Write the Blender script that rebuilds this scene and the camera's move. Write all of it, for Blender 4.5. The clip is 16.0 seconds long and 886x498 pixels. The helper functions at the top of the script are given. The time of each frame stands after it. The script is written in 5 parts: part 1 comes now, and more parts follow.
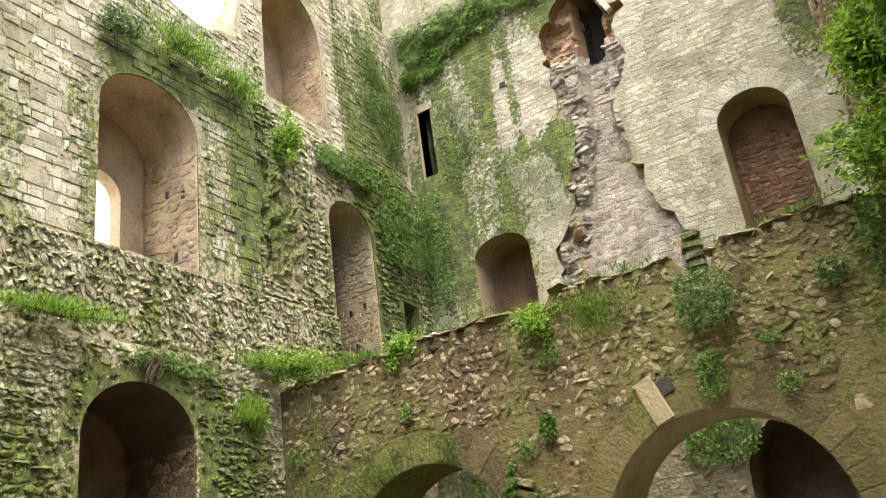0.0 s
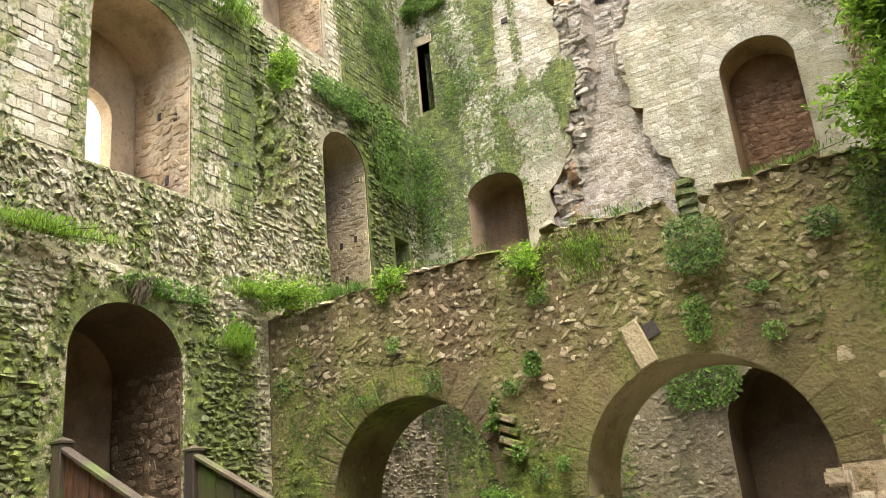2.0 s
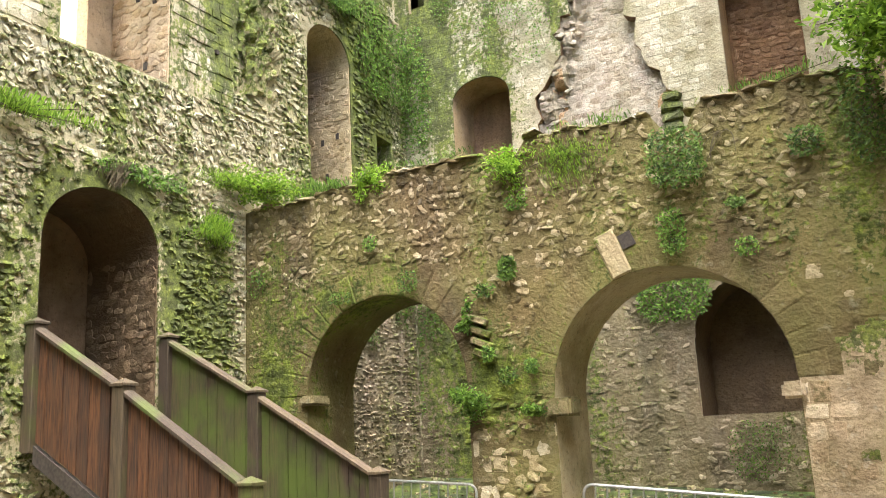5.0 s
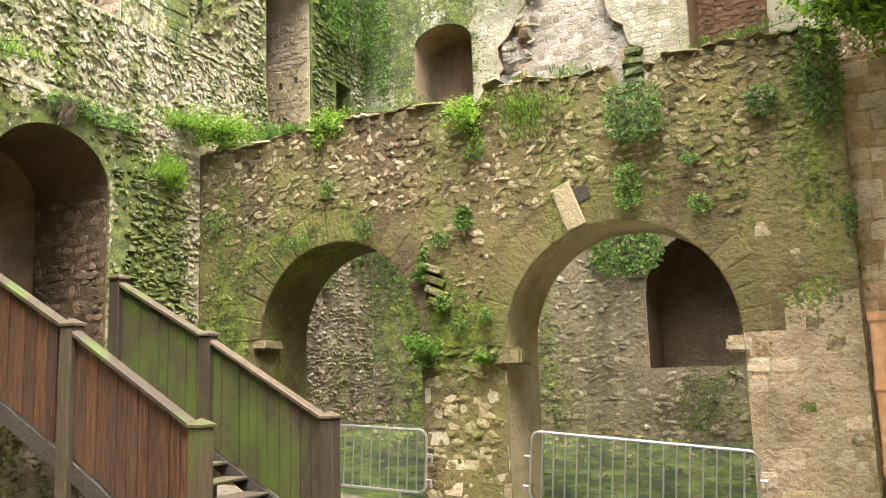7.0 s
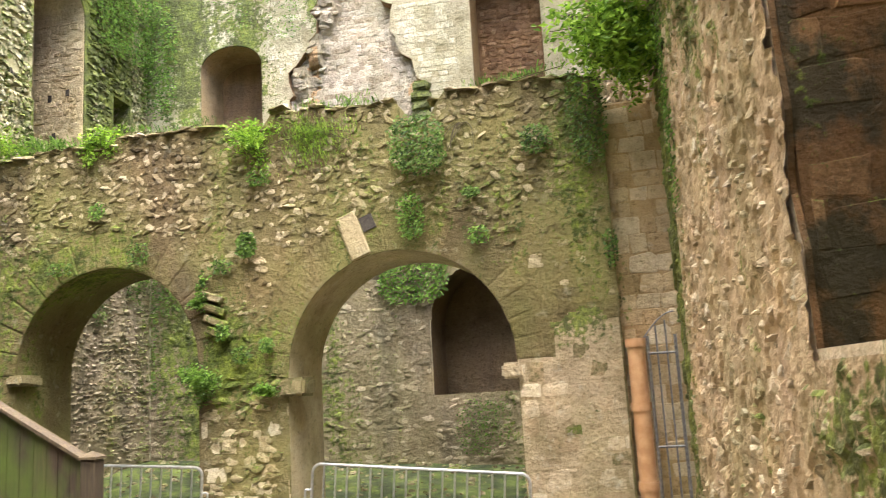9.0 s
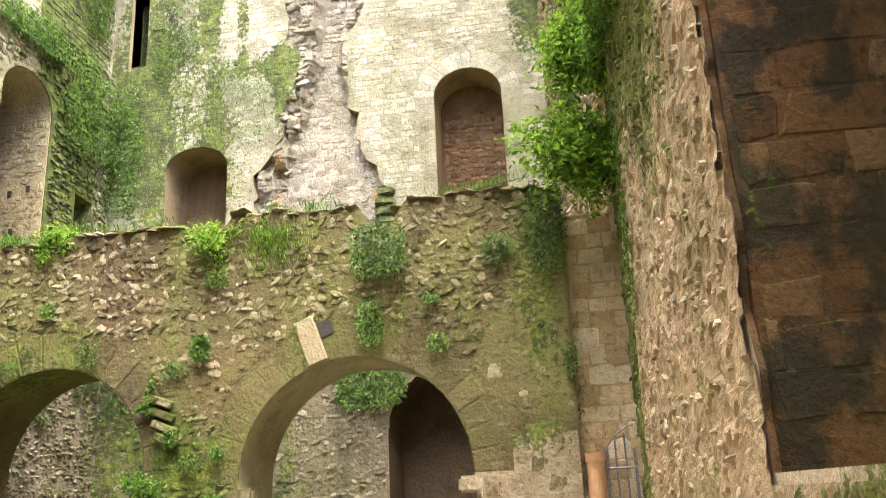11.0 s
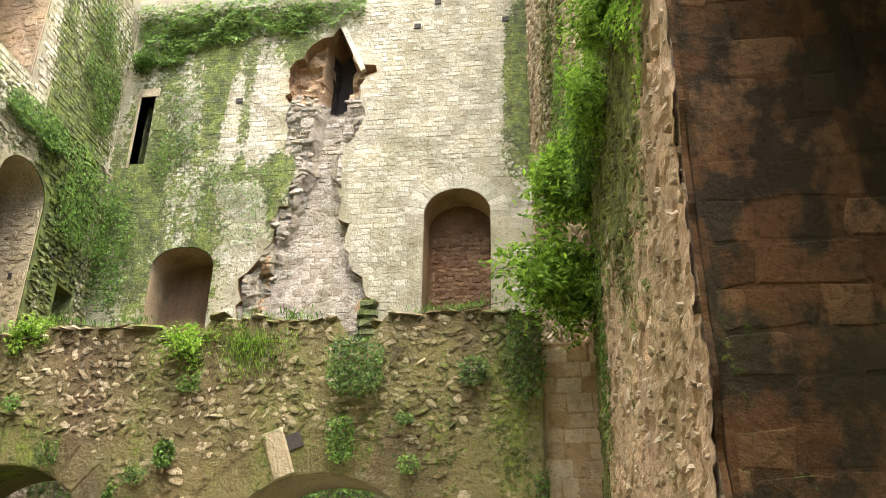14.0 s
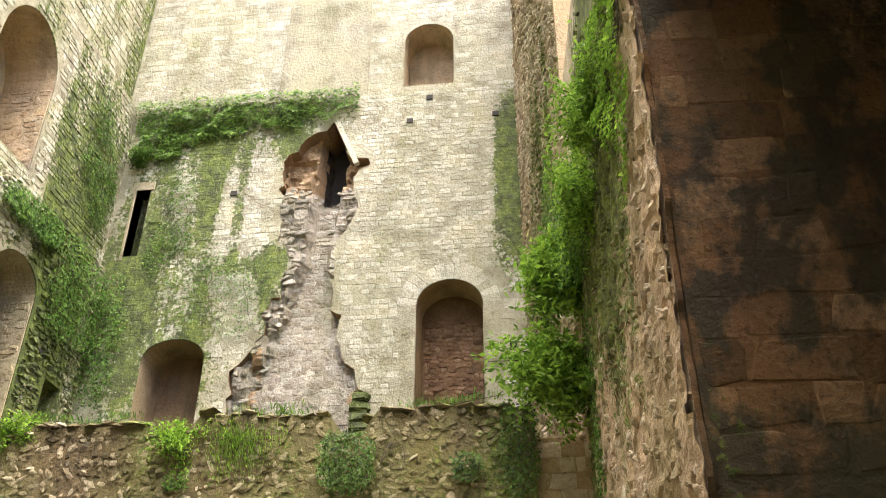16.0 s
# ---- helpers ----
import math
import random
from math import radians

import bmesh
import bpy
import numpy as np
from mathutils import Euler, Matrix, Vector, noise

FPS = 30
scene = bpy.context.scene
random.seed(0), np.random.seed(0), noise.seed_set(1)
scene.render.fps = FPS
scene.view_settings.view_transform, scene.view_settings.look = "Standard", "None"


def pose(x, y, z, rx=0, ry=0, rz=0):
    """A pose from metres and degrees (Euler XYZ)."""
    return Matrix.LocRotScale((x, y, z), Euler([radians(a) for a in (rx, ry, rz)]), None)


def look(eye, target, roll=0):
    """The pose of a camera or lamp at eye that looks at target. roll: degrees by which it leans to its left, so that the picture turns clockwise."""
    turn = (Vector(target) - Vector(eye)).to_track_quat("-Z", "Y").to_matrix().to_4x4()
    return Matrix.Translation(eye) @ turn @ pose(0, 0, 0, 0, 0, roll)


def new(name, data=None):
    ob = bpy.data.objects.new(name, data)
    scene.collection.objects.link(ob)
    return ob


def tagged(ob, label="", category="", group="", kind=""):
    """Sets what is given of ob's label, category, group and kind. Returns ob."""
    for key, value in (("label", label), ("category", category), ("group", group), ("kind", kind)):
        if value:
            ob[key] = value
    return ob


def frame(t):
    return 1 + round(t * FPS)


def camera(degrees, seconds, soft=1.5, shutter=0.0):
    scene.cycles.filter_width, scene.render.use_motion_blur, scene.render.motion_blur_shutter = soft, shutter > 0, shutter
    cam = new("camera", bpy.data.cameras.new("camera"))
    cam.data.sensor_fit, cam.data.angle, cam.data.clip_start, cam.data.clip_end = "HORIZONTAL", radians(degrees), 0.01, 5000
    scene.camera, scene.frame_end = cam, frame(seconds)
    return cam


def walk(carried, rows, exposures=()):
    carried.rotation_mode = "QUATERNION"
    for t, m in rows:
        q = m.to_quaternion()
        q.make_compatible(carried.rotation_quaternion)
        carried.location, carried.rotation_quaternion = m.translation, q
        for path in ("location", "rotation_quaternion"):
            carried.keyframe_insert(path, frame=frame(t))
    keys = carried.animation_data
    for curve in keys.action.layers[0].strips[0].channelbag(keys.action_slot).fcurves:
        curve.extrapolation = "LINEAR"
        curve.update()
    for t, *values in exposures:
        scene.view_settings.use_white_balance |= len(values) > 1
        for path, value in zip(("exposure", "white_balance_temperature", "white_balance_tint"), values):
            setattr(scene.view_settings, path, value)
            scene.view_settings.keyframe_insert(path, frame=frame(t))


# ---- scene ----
cam = camera(55.65, 16.0, soft=0.8, shutter=0.45)
# seconds, x, y, z, yaw, pitch, roll
PATH = [
    (0, 0.069, 0.060, 1.838, 32.60, 22.95, 7.44),
    (0.5, 0.045, 0.089, 1.839, 32.11, 21.54, 6.56),
    (1, 0.033, 0.097, 1.833, 31.76, 20.43, 5.98),
    (1.5, 0.032, 0.098, 1.824, 31.39, 19.53, 5.45),
    (2, 0.021, 0.106, 1.804, 31.11, 18.65, 5.21),
    (2.5, 0.019, 0.106, 1.788, 31.34, 17.67, 5.30),
    (3, 0.019, 0.107, 1.778, 31.39, 16.57, 5.04),
    (3.5, 0.025, 0.117, 1.774, 31.10, 15.36, 4.41),
    (4, 0.026, 0.124, 1.763, 30.44, 14.16, 3.64),
    (6.5, 0.047, 0.151, 1.735, 27.20, 9.36, 1.88),
    (7, 0.054, 0.156, 1.723, 26.04, 8.58, 1.79),
    (7.5, 0.063, 0.175, 1.712, 25.06, 7.88, 1.83),
    (8, 0.085, 0.214, 1.716, 23.16, 7.97, 2.44),
    (8.5, 0.123, 0.236, 1.723, 16.43, 9.17, 3.17),
    (9, 0.155, 0.245, 1.745, 12.13, 9.83, 3.27),
    (9.5, 0.168, 0.261, 1.768, 10.19, 11.09, 2.83),
    (12, 0.210, 0.296, 1.834, 9.45, 20.95, 2.26),
    (12.5, 0.215, 0.278, 1.850, 9.65, 22.84, 1.87),
    (13, 0.214, 0.268, 1.854, 9.17, 23.65, 0.80),
    (13.5, 0.224, 0.264, 1.862, 7.81, 24.02, -0.86),
    (14, 0.236, 0.268, 1.869, 7.05, 24.41, -0.84),
    (14.5, 0.243, 0.255, 1.880, 6.76, 25.83, -0.65),
    (15, 0.252, 0.236, 1.897, 6.77, 27.78, -0.23),
    (15.5, 0.253, 0.225, 1.912, 6.69, 29.02, -0.50),
    (16, 0.260, 0.219, 1.924, 6.80, 30.36, -0.33),
]
EXPOSURES = [(0.0, 2.0), (2.0, 2.15), (4.0, 2.38), (6.5, 2.55), (9.0, 2.6), (12.0, 2.62), (12.5, 2.52), (13.0, 2.34), (13.5, 2.33), (16.0, 2.17)]
walk(cam, [(t, pose(x, y, z, 90 + p, r, w)) for t, x, y, z, w, p, r in PATH], EXPOSURES)

# ---- light ----
world = bpy.data.worlds.new("sky")
scene.world = world
world.use_nodes = True
wn, wl = world.node_tree.nodes, world.node_tree.links
sky = wn.new("ShaderNodeTexSky")
sky.sky_type, sky.sun_disc = "NISHITA", False
sky.sun_elevation, sky.sun_rotation = radians(76), radians(140)
sky.dust_density, sky.air_density = 6.0, 0.8
wn["Background"].inputs["Strength"].default_value = 0.15
wl.new(sky.outputs[0], wn["Background"].inputs["Color"])
sun = new("sun", bpy.data.lights.new("sun", "SUN"))
sun.data.energy, sun.data.angle, sun.data.color = 2.3, radians(70), (1.0, 0.98, 0.95)
sun.matrix_world = look((0, 0, 40), (-1.56, 1.85, 30.30))

# ---- materials ----
# the plan is drawn in units of 0.68 m, its zero 0.9 units over the yard
UNIT, RAISE = 0.68, 0.9
PLAN = Matrix.Scale(UNIT, 4) @ Matrix.Translation((0, 0, RAISE))


def node(nt, kind, **sets):
    n = nt.nodes.new(kind)
    for k, v in sets.items():
        n.inputs[k.replace("_", " ")].default_value = v
    return n


def math_node(nt, op, a, b=0.0, c=None, clamp=False):
    n = nt.nodes.new("ShaderNodeMath")
    n.operation, n.use_clamp = op, clamp
    for i, v in enumerate((a, b) if c is None else (a, b, c)):
        if isinstance(v, (int, float)):
            n.inputs[i].default_value = v
        else:
            nt.links.new(v, n.inputs[i])
    return n.outputs[0]


def mix_col(nt, f, a, b, blend="MIX"):
    n = nt.nodes.new("ShaderNodeMix")
    n.data_type, n.blend_type = "RGBA", blend
    for i, v in ((0, f), (6, a), (7, b)):
        if isinstance(v, (int, float)):
            n.inputs[i].default_value = v
        elif isinstance(v, tuple):
            n.inputs[i].default_value = (*v, 1)
        else:
            nt.links.new(v, n.inputs[i])
    return n.outputs[2]


def ramp(nt, f, stops):
    n = nt.nodes.new("ShaderNodeValToRGB")
    while len(n.color_ramp.elements) < len(stops):
        n.color_ramp.elements.new(0.5)
    for e, (p, c) in zip(n.color_ramp.elements, stops):
        e.position, e.color = p, (*c, 1)
    nt.links.new(f, n.inputs[0])
    return n.outputs[0]


def noise_at(nt, vec, scale, detail=3.0, stretch=None, rough=0.55):
    if stretch:
        m = nt.nodes.new("ShaderNodeMapping")
        m.inputs["Scale"].default_value = stretch
        nt.links.new(vec, m.inputs[0])
        vec = m.outputs[0]
    n = node(nt, "ShaderNodeTexNoise", Scale=scale, Detail=detail, Roughness=rough)
    nt.links.new(vec, n.inputs["Vector"])
    return n.outputs["Fac"]


def base_material(name):
    m = bpy.data.materials.new(name)
    m.use_nodes = True
    nt = m.node_tree
    return m, nt, nt.nodes["Principled BSDF"], nt.nodes.new("ShaderNodeNewGeometry")


def plan_place(nt, geo):
    """The place of a surface point in units of the plan."""
    n = nt.nodes.new("ShaderNodeMapping")
    n.inputs["Scale"].default_value = (1 / UNIT, 1 / UNIT, 1 / UNIT)
    n.inputs["Location"].default_value = (0, 0, -RAISE)
    nt.links.new(geo.outputs["Position"], n.inputs[0])
    return n.outputs[0]


def chance(nt, geo):
    """A random number for each stone, loose or joined."""
    info = nt.nodes.new("ShaderNodeObjectInfo")
    return math_node(nt, "FRACT", math_node(nt, "ADD", info.outputs["Random"], geo.outputs["Random Per Island"]))


MOSS = [(0.0, (0.022, 0.034, 0.010)), (0.4, (0.066, 0.095, 0.017)), (0.7, (0.165, 0.215, 0.032)), (1.0, (0.27, 0.31, 0.07))]


def stone_mat(name, stops, moss=0.0, spots=(), grime=0.25, lichen=0.3, bump=0.62, streak=0.10, veil=0.3, blotch=0.0):
    """Old stone: a colour for each piece, stains, and moss that grows in patches (spots: centre, radii, how thick)."""
    m, nt, out, geo = base_material(name)
    pos = plan_place(nt, geo)
    big = noise_at(nt, pos, 1.0, 5, (0.75, 0.75, streak))
    mid = noise_at(nt, pos, 1.1, 5)
    fine = noise_at(nt, pos, 9.0, 6, rough=0.65)
    grain = noise_at(nt, pos, 60.0, 3)
    pick = math_node(nt, "ADD", math_node(nt, "MULTIPLY", chance(nt, geo), 0.62), math_node(nt, "MULTIPLY", fine, 0.4))
    col = ramp(nt, pick, stops)
    tone = ramp(nt, mid, [(0.3, (0.62, 0.60, 0.56)), (0.5, (1.0, 1.0, 1.0)), (0.75, (1.14, 1.10, 1.0))])
    col = mix_col(nt, 1.0, col, tone, "MULTIPLY")
    grit = ramp(nt, grain, [(0.25, (0.72, 0.70, 0.68)), (0.6, (1.06, 1.06, 1.06))])
    col = mix_col(nt, 0.8, col, grit, "MULTIPLY")
    pale = ramp(nt, noise_at(nt, pos, 5.0, 4), [(0.60, (0, 0, 0)), (0.70, (1, 1, 1))])
    col = mix_col(nt, math_node(nt, "MULTIPLY", pale, lichen), col, (0.52, 0.50, 0.42))
    pits = ramp(nt, noise_at(nt, pos, 11.0, 6, rough=0.72), [(0.36, (0.30, 0.27, 0.23)), (0.45, (1.0, 1.0, 1.0)), (0.66, (1.0, 1.0, 1.0)), (0.74, (1.22, 1.21, 1.18))])
    col = mix_col(nt, 0.55, col, pits, "MULTIPLY")
    dirt = ramp(nt, noise_at(nt, pos, 0.9, 5, (1.3, 1.3, 0.16)), [(0.50, (0, 0, 0)), (0.72, (1, 1, 1))])
    col = mix_col(nt, math_node(nt, "MULTIPLY", dirt, grime), col, (0.06, 0.055, 0.045))
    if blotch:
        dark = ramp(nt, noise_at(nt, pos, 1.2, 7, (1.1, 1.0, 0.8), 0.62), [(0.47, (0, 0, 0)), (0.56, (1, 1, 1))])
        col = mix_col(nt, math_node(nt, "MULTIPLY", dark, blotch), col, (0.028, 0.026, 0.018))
    film = math_node(nt, "MULTIPLY", math_node(nt, "SUBTRACT", math_node(nt, "ADD", math_node(nt, "MULTIPLY", big, 0.6), math_node(nt, "MULTIPLY", noise_at(nt, pos, 0.5, 5), 0.7)), 0.50), 3.0, clamp=True)
    col = mix_col(nt, math_node(nt, "MULTIPLY", film, veil), col, (0.23, 0.235, 0.075))
    field = math_node(nt, "ADD", math_node(nt, "MULTIPLY", big, 1.05), math_node(nt, "MULTIPLY", fine, 1.05))
    field = math_node(nt, "ADD", field, math_node(nt, "MULTIPLY", mid, 0.35))
    field = math_node(nt, "ADD", field, moss - 1.32)
    for centre, radii, thick in spots:
        mp = nt.nodes.new("ShaderNodeMapping")
        mp.inputs["Location"].default_value = [-c / r for c, r in zip(centre, radii)]
        mp.inputs["Scale"].default_value = [1 / r for r in radii]
        nt.links.new(pos, mp.inputs[0])
        ln = nt.nodes.new("ShaderNodeVectorMath")
        ln.operation = "LENGTH"
        nt.links.new(mp.outputs[0], ln.inputs[0])
        near = nt.nodes.new("ShaderNodeMapRange")
        near.interpolation_type = "SMOOTHSTEP"
        nt.links.new(ln.outputs["Value"], near.inputs[0])
        near.inputs[1].default_value, near.inputs[2].default_value = 1.0, 0.15
        near.inputs[3].default_value, near.inputs[4].default_value = 0.0, thick
        field = math_node(nt, "ADD", field, near.outputs[0])
    up = nt.nodes.new("ShaderNodeSeparateXYZ")
    nt.links.new(geo.outputs["Normal"], up.inputs[0])
    field = math_node(nt, "MULTIPLY_ADD", math_node(nt, "MAXIMUM", up.outputs[2], 0.0), 0.22, field)
    cover = math_node(nt, "MULTIPLY", math_node(nt, "SUBTRACT", field, 0.13), 9.0, clamp=True)
    green = ramp(nt, noise_at(nt, pos, 3.2, 6, rough=0.7), [(a * 0.5 + 0.25, c) for a, c in MOSS])
    tuft = ramp(nt, noise_at(nt, pos, 15.0, 5, rough=0.7), [(0.35, (0.38, 0.42, 0.40)), (0.55, (1.0, 1.0, 1.0)), (0.72, (1.5, 1.42, 1.3))])
    green = mix_col(nt, 0.9, green, tuft, "MULTIPLY")
    col = mix_col(nt, math_node(nt, "MULTIPLY", cover, 0.88), col, green)
    nt.links.new(col, out.inputs["Base Color"])
    out.inputs["Roughness"].default_value = 0.92
    out.inputs["Specular IOR Level"].default_value = 0.2
    h = math_node(nt, "ADD", fine, math_node(nt, "MULTIPLY", grain, 0.03))
    h = math_node(nt, "ADD", h, math_node(nt, "MULTIPLY", mid, 0.8))
    b = node(nt, "ShaderNodeBump", Strength=bump, Distance=0.07)
    nt.links.new(h, b.inputs["Height"])
    nt.links.new(b.outputs[0], out.inputs["Normal"])
    return m


CREAM = [(0.15, (0.40, 0.365, 0.275)), (0.4, (0.52, 0.485, 0.375)), (0.65, (0.61, 0.575, 0.465)), (0.9, (0.70, 0.67, 0.57))]
GREY = [(0.15, (0.32, 0.28, 0.20)), (0.4, (0.53, 0.48, 0.355)), (0.65, (0.68, 0.63, 0.495)), (0.9, (0.78, 0.74, 0.62))]
OCHRE = [(0.15, (0.068, 0.050, 0.028)), (0.4, (0.135, 0.102, 0.058)), (0.6, (0.23, 0.18, 0.108)), (0.85, (0.52, 0.44, 0.31))]
PINK = [(0.15, (0.29, 0.21, 0.135)), (0.4, (0.50, 0.385, 0.26)), (0.65, (0.64, 0.515, 0.37)), (0.9, (0.74, 0.64, 0.50))]
RUST = [(0.15, (0.13, 0.072, 0.040)), (0.4, (0.23, 0.132, 0.075)), (0.65, (0.32, 0.195, 0.118)), (0.9, (0.42, 0.28, 0.18))]
# darker copy of RUST: the shade inside recesses put into the colour
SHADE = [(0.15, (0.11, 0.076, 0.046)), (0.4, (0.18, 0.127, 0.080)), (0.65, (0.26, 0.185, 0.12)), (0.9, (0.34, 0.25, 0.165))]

BACK_SPOTS = [((-12.4, 23, 15), (4.4, 9, 9), 0.42), ((-9, 23, 12), (3.5, 9, 4), 0.16), ((-9.3, 23, 17.4), (0.42, 9, 3.4), 0.5), ((-10.35, 23, 18.2), (0.5, 9, 2.8), 0.42), ((-8.6, 23, 15.2), (1.9, 9, 0.9), 0.36), ((-0.2, 23, 18.5), (0.8, 9, 5.5), 0.35), ((-9, 23, 20.5), (5.5, 9, 3.0), 0.4), ((-11, 23, 3), (5, 3, 6), 0.34),
              ((0.2, 23, 17), (1.6, 9, 7), 0.4), ((-6, 23, 9.0), (3, 9, 2), 0.25), ((-7.7, 23, 14.5), (1.0, 9, 2.6), 0.35), ((-3.2, 22, 6), (2.6, 2, 3), 0.45)]
ARC_SPOTS = [((-5.5, 15, 6.6), (2.2, 3, 1.6), 0.2), ((-9.5, 15, 4.6), (3.2, 3, 1.3), 0.22), ((-2.5, 15, 5.0), (2.8, 3, 1.7), 0.17),
             ((-12.4, 15, 3.5), (1.6, 3, 4.5), 0.34), ((-6.8, 15, 2.6), (1.6, 3, 1.6), 0.34), ((-0.2, 15, 5), (1.0, 3, 3), 0.16)]
LEFT_SPOTS = [((-13.4, 19.8, 3), (3, 4.5, 5.5), 0.34), ((-13.4, 14.2, 12), (3, 2.0, 4), 0.24), ((-13.4, 20.5, 12), (3, 2.8, 5), 0.34), ((-13.6, 21, 18), (3, 4, 6), 0.25),
              ((-13.4, 13.5, 4.5), (3, 2.0, 3), 0.28), ((-13.4, 11.1, 6.2), (3, 2.4, 1.5), 0.32), ((-13.4, 8.0, 4), (3, 2.6, 3), 0.30), ((-13.4, 12.5, 14.6), (3, 3.5, 1.2), 0.45)]
RIGHT_SPOTS = [((1.4, 14.6, 4), (2, 0.9, 8), 0.55), ((1.5, 11.5, 10), (3, 4.5, 6.5), 0.48), ((0.6, 19, 14), (3, 5, 8), 0.25), ((2, 6, 1.2), (2, 2.5, 1.0), 0.35)]
BACK = stone_mat("pale limestone, mossy", CREAM, -0.02, BACK_SPOTS, 0.22, streak=0.09)
BACK_LOW = stone_mat("damp grey rubble", [(0.15, (0.13, 0.105, 0.075)), (0.4, (0.23, 0.19, 0.135)), (0.65, (0.33, 0.28, 0.21)), (0.9, (0.46, 0.40, 0.32))], 0.06, BACK_SPOTS, 0.7, 0.2)
LOW_MORTAR = stone_mat("damp grey-brown mortar", [(0.2, (0.20, 0.16, 0.115)), (0.8, (0.34, 0.285, 0.215))], 0.06, BACK_SPOTS, 0.75, 0.15)
BACK_MORTAR = stone_mat("pale lime mortar", [(0.2, (0.44, 0.40, 0.295)), (0.8, (0.60, 0.555, 0.435))], -0.02, BACK_SPOTS, 0.22, streak=0.09)
LEFT = stone_mat("weathered limestone rubble", GREY, 0.20, LEFT_SPOTS, 0.25, veil=0.45)
LEFT_MORTAR = stone_mat("grey earthy mortar", [(0.2, (0.37, 0.32, 0.215)), (0.8, (0.55, 0.49, 0.355))], 0.21, LEFT_SPOTS, 0.25, veil=0.5)
ARC = stone_mat("ochre rubble stone", OCHRE, 0.055, ARC_SPOTS, 0.35, 0.22, veil=0.5)
ARC_MORTAR = stone_mat("ochre earthy render", [(0.2, (0.088, 0.064, 0.032)), (0.8, (0.165, 0.124, 0.066))], 0.08, ARC_SPOTS, 0.4, 0.15, veil=0.6)
RIGHT = stone_mat("pinkish rubble stone", PINK, 0.03, RIGHT_SPOTS, 0.3, veil=0.45)
RIGHT_MORTAR = stone_mat("pinkish flaking render", [(0.2, (0.46, 0.315, 0.195)), (0.5, (0.63, 0.475, 0.32)), (0.8, (0.75, 0.62, 0.46))], 0.08, RIGHT_SPOTS, 0.25, veil=0.4)
RUSTY = stone_mat("reddish brown dressed stone", RUST, -0.1, (), 0.5, 0.05, veil=0.1)
# rubble of doorway and low window, with their inner shade painted in
DOORWAY = stone_mat("brown rubble darkened as shade", SHADE, -0.15, (), 0.5, 0.05, veil=0.1)
JAMB_SPOTS = [((2.1, 7.5, 4), (0.9, 2, 4.5), 0.3)]
JAMB = stone_mat("dark blotched dressed stone", [(0.15, (0.085, 0.042, 0.018)), (0.5, (0.16, 0.083, 0.037)), (0.9, (0.27, 0.165, 0.085))], -0.12, JAMB_SPOTS, 0.6, 0.05, veil=0.1, blotch=0.86)
JAMB_JOINT = stone_mat("dark blotched brown mortar", [(0.2, (0.13, 0.064, 0.027)), (0.8, (0.21, 0.112, 0.050))], -0.12, JAMB_SPOTS, 0.6, 0.05, veil=0.1, blotch=0.6)
NICHE = stone_mat("warm plaster in the recess", [(0.2, (0.46, 0.325, 0.20)), (0.5, (0.57, 0.43, 0.28)), (0.9, (0.66, 0.53, 0.385))], -0.25, (), 0.4, 0.25, 0.5)
NICHE_GREY = stone_mat("warm grey plaster in the recess", [(0.2, (0.36, 0.275, 0.18)), (0.5, (0.48, 0.385, 0.26)), (0.9, (0.57, 0.475, 0.345))], -0.15, (), 0.5, 0.3, 0.55)
RAW = stone_mat("raw orange stone", [(0.2, (0.28, 0.18, 0.10)), (0.5, (0.44, 0.30, 0.18)), (0.9, (0.60, 0.46, 0.31))], -0.3, (), 0.2, 0.1, 0.8, veil=0.0)
PALE = stone_mat("pale patched pier stone", [(0.22, (0.14, 0.12, 0.06)), (0.32, (0.38, 0.285, 0.185)), (0.55, (0.52, 0.425, 0.30)), (0.9, (0.62, 0.55, 0.43))], 0.04, [((-0.7, 15, 3.4), (1.7, 3, 1.7), 0.42), ((-0.5, 15, 1.0), (1.0, 3, 0.5), 0.3)], 0.4, 0.4)
PALE_MORTAR = stone_mat("pale worn render", [(0.2, (0.34, 0.26, 0.17)), (0.8, (0.54, 0.455, 0.33))], 0.04, [((-0.7, 15, 3.4), (1.7, 3, 1.7), 0.42)], 0.4, 0.3, veil=0.45)
SCAR = stone_mat("raw broken masonry", [(0.2, (0.33, 0.275, 0.215)), (0.5, (0.45, 0.395, 0.33)), (0.9, (0.62, 0.575, 0.505))], -0.12, [((-8, 23, 11), (2.5, 3, 3), 0.2)], 0.35, 0.4, 0.8)
# pale mossy stone, lightened for the light that falls on the arch's reveal
REVEAL = stone_mat("mossy dressed stone, paled as if lit", [(0.2, (0.36, 0.29, 0.18)), (0.5, (0.50, 0.43, 0.30)), (0.9, (0.60, 0.54, 0.41))], 0.0, (), 0.15, 0.3, veil=0.35)
ORANGE = stone_mat("orange stained dressed stone", [(0.2, (0.44, 0.30, 0.155)), (0.5, (0.60, 0.46, 0.28)), (0.9, (0.72, 0.61, 0.44))], -0.12, [((0.3, 15.5, 3), (0.4, 2, 3), 0.3)], 0.3, 0.3)


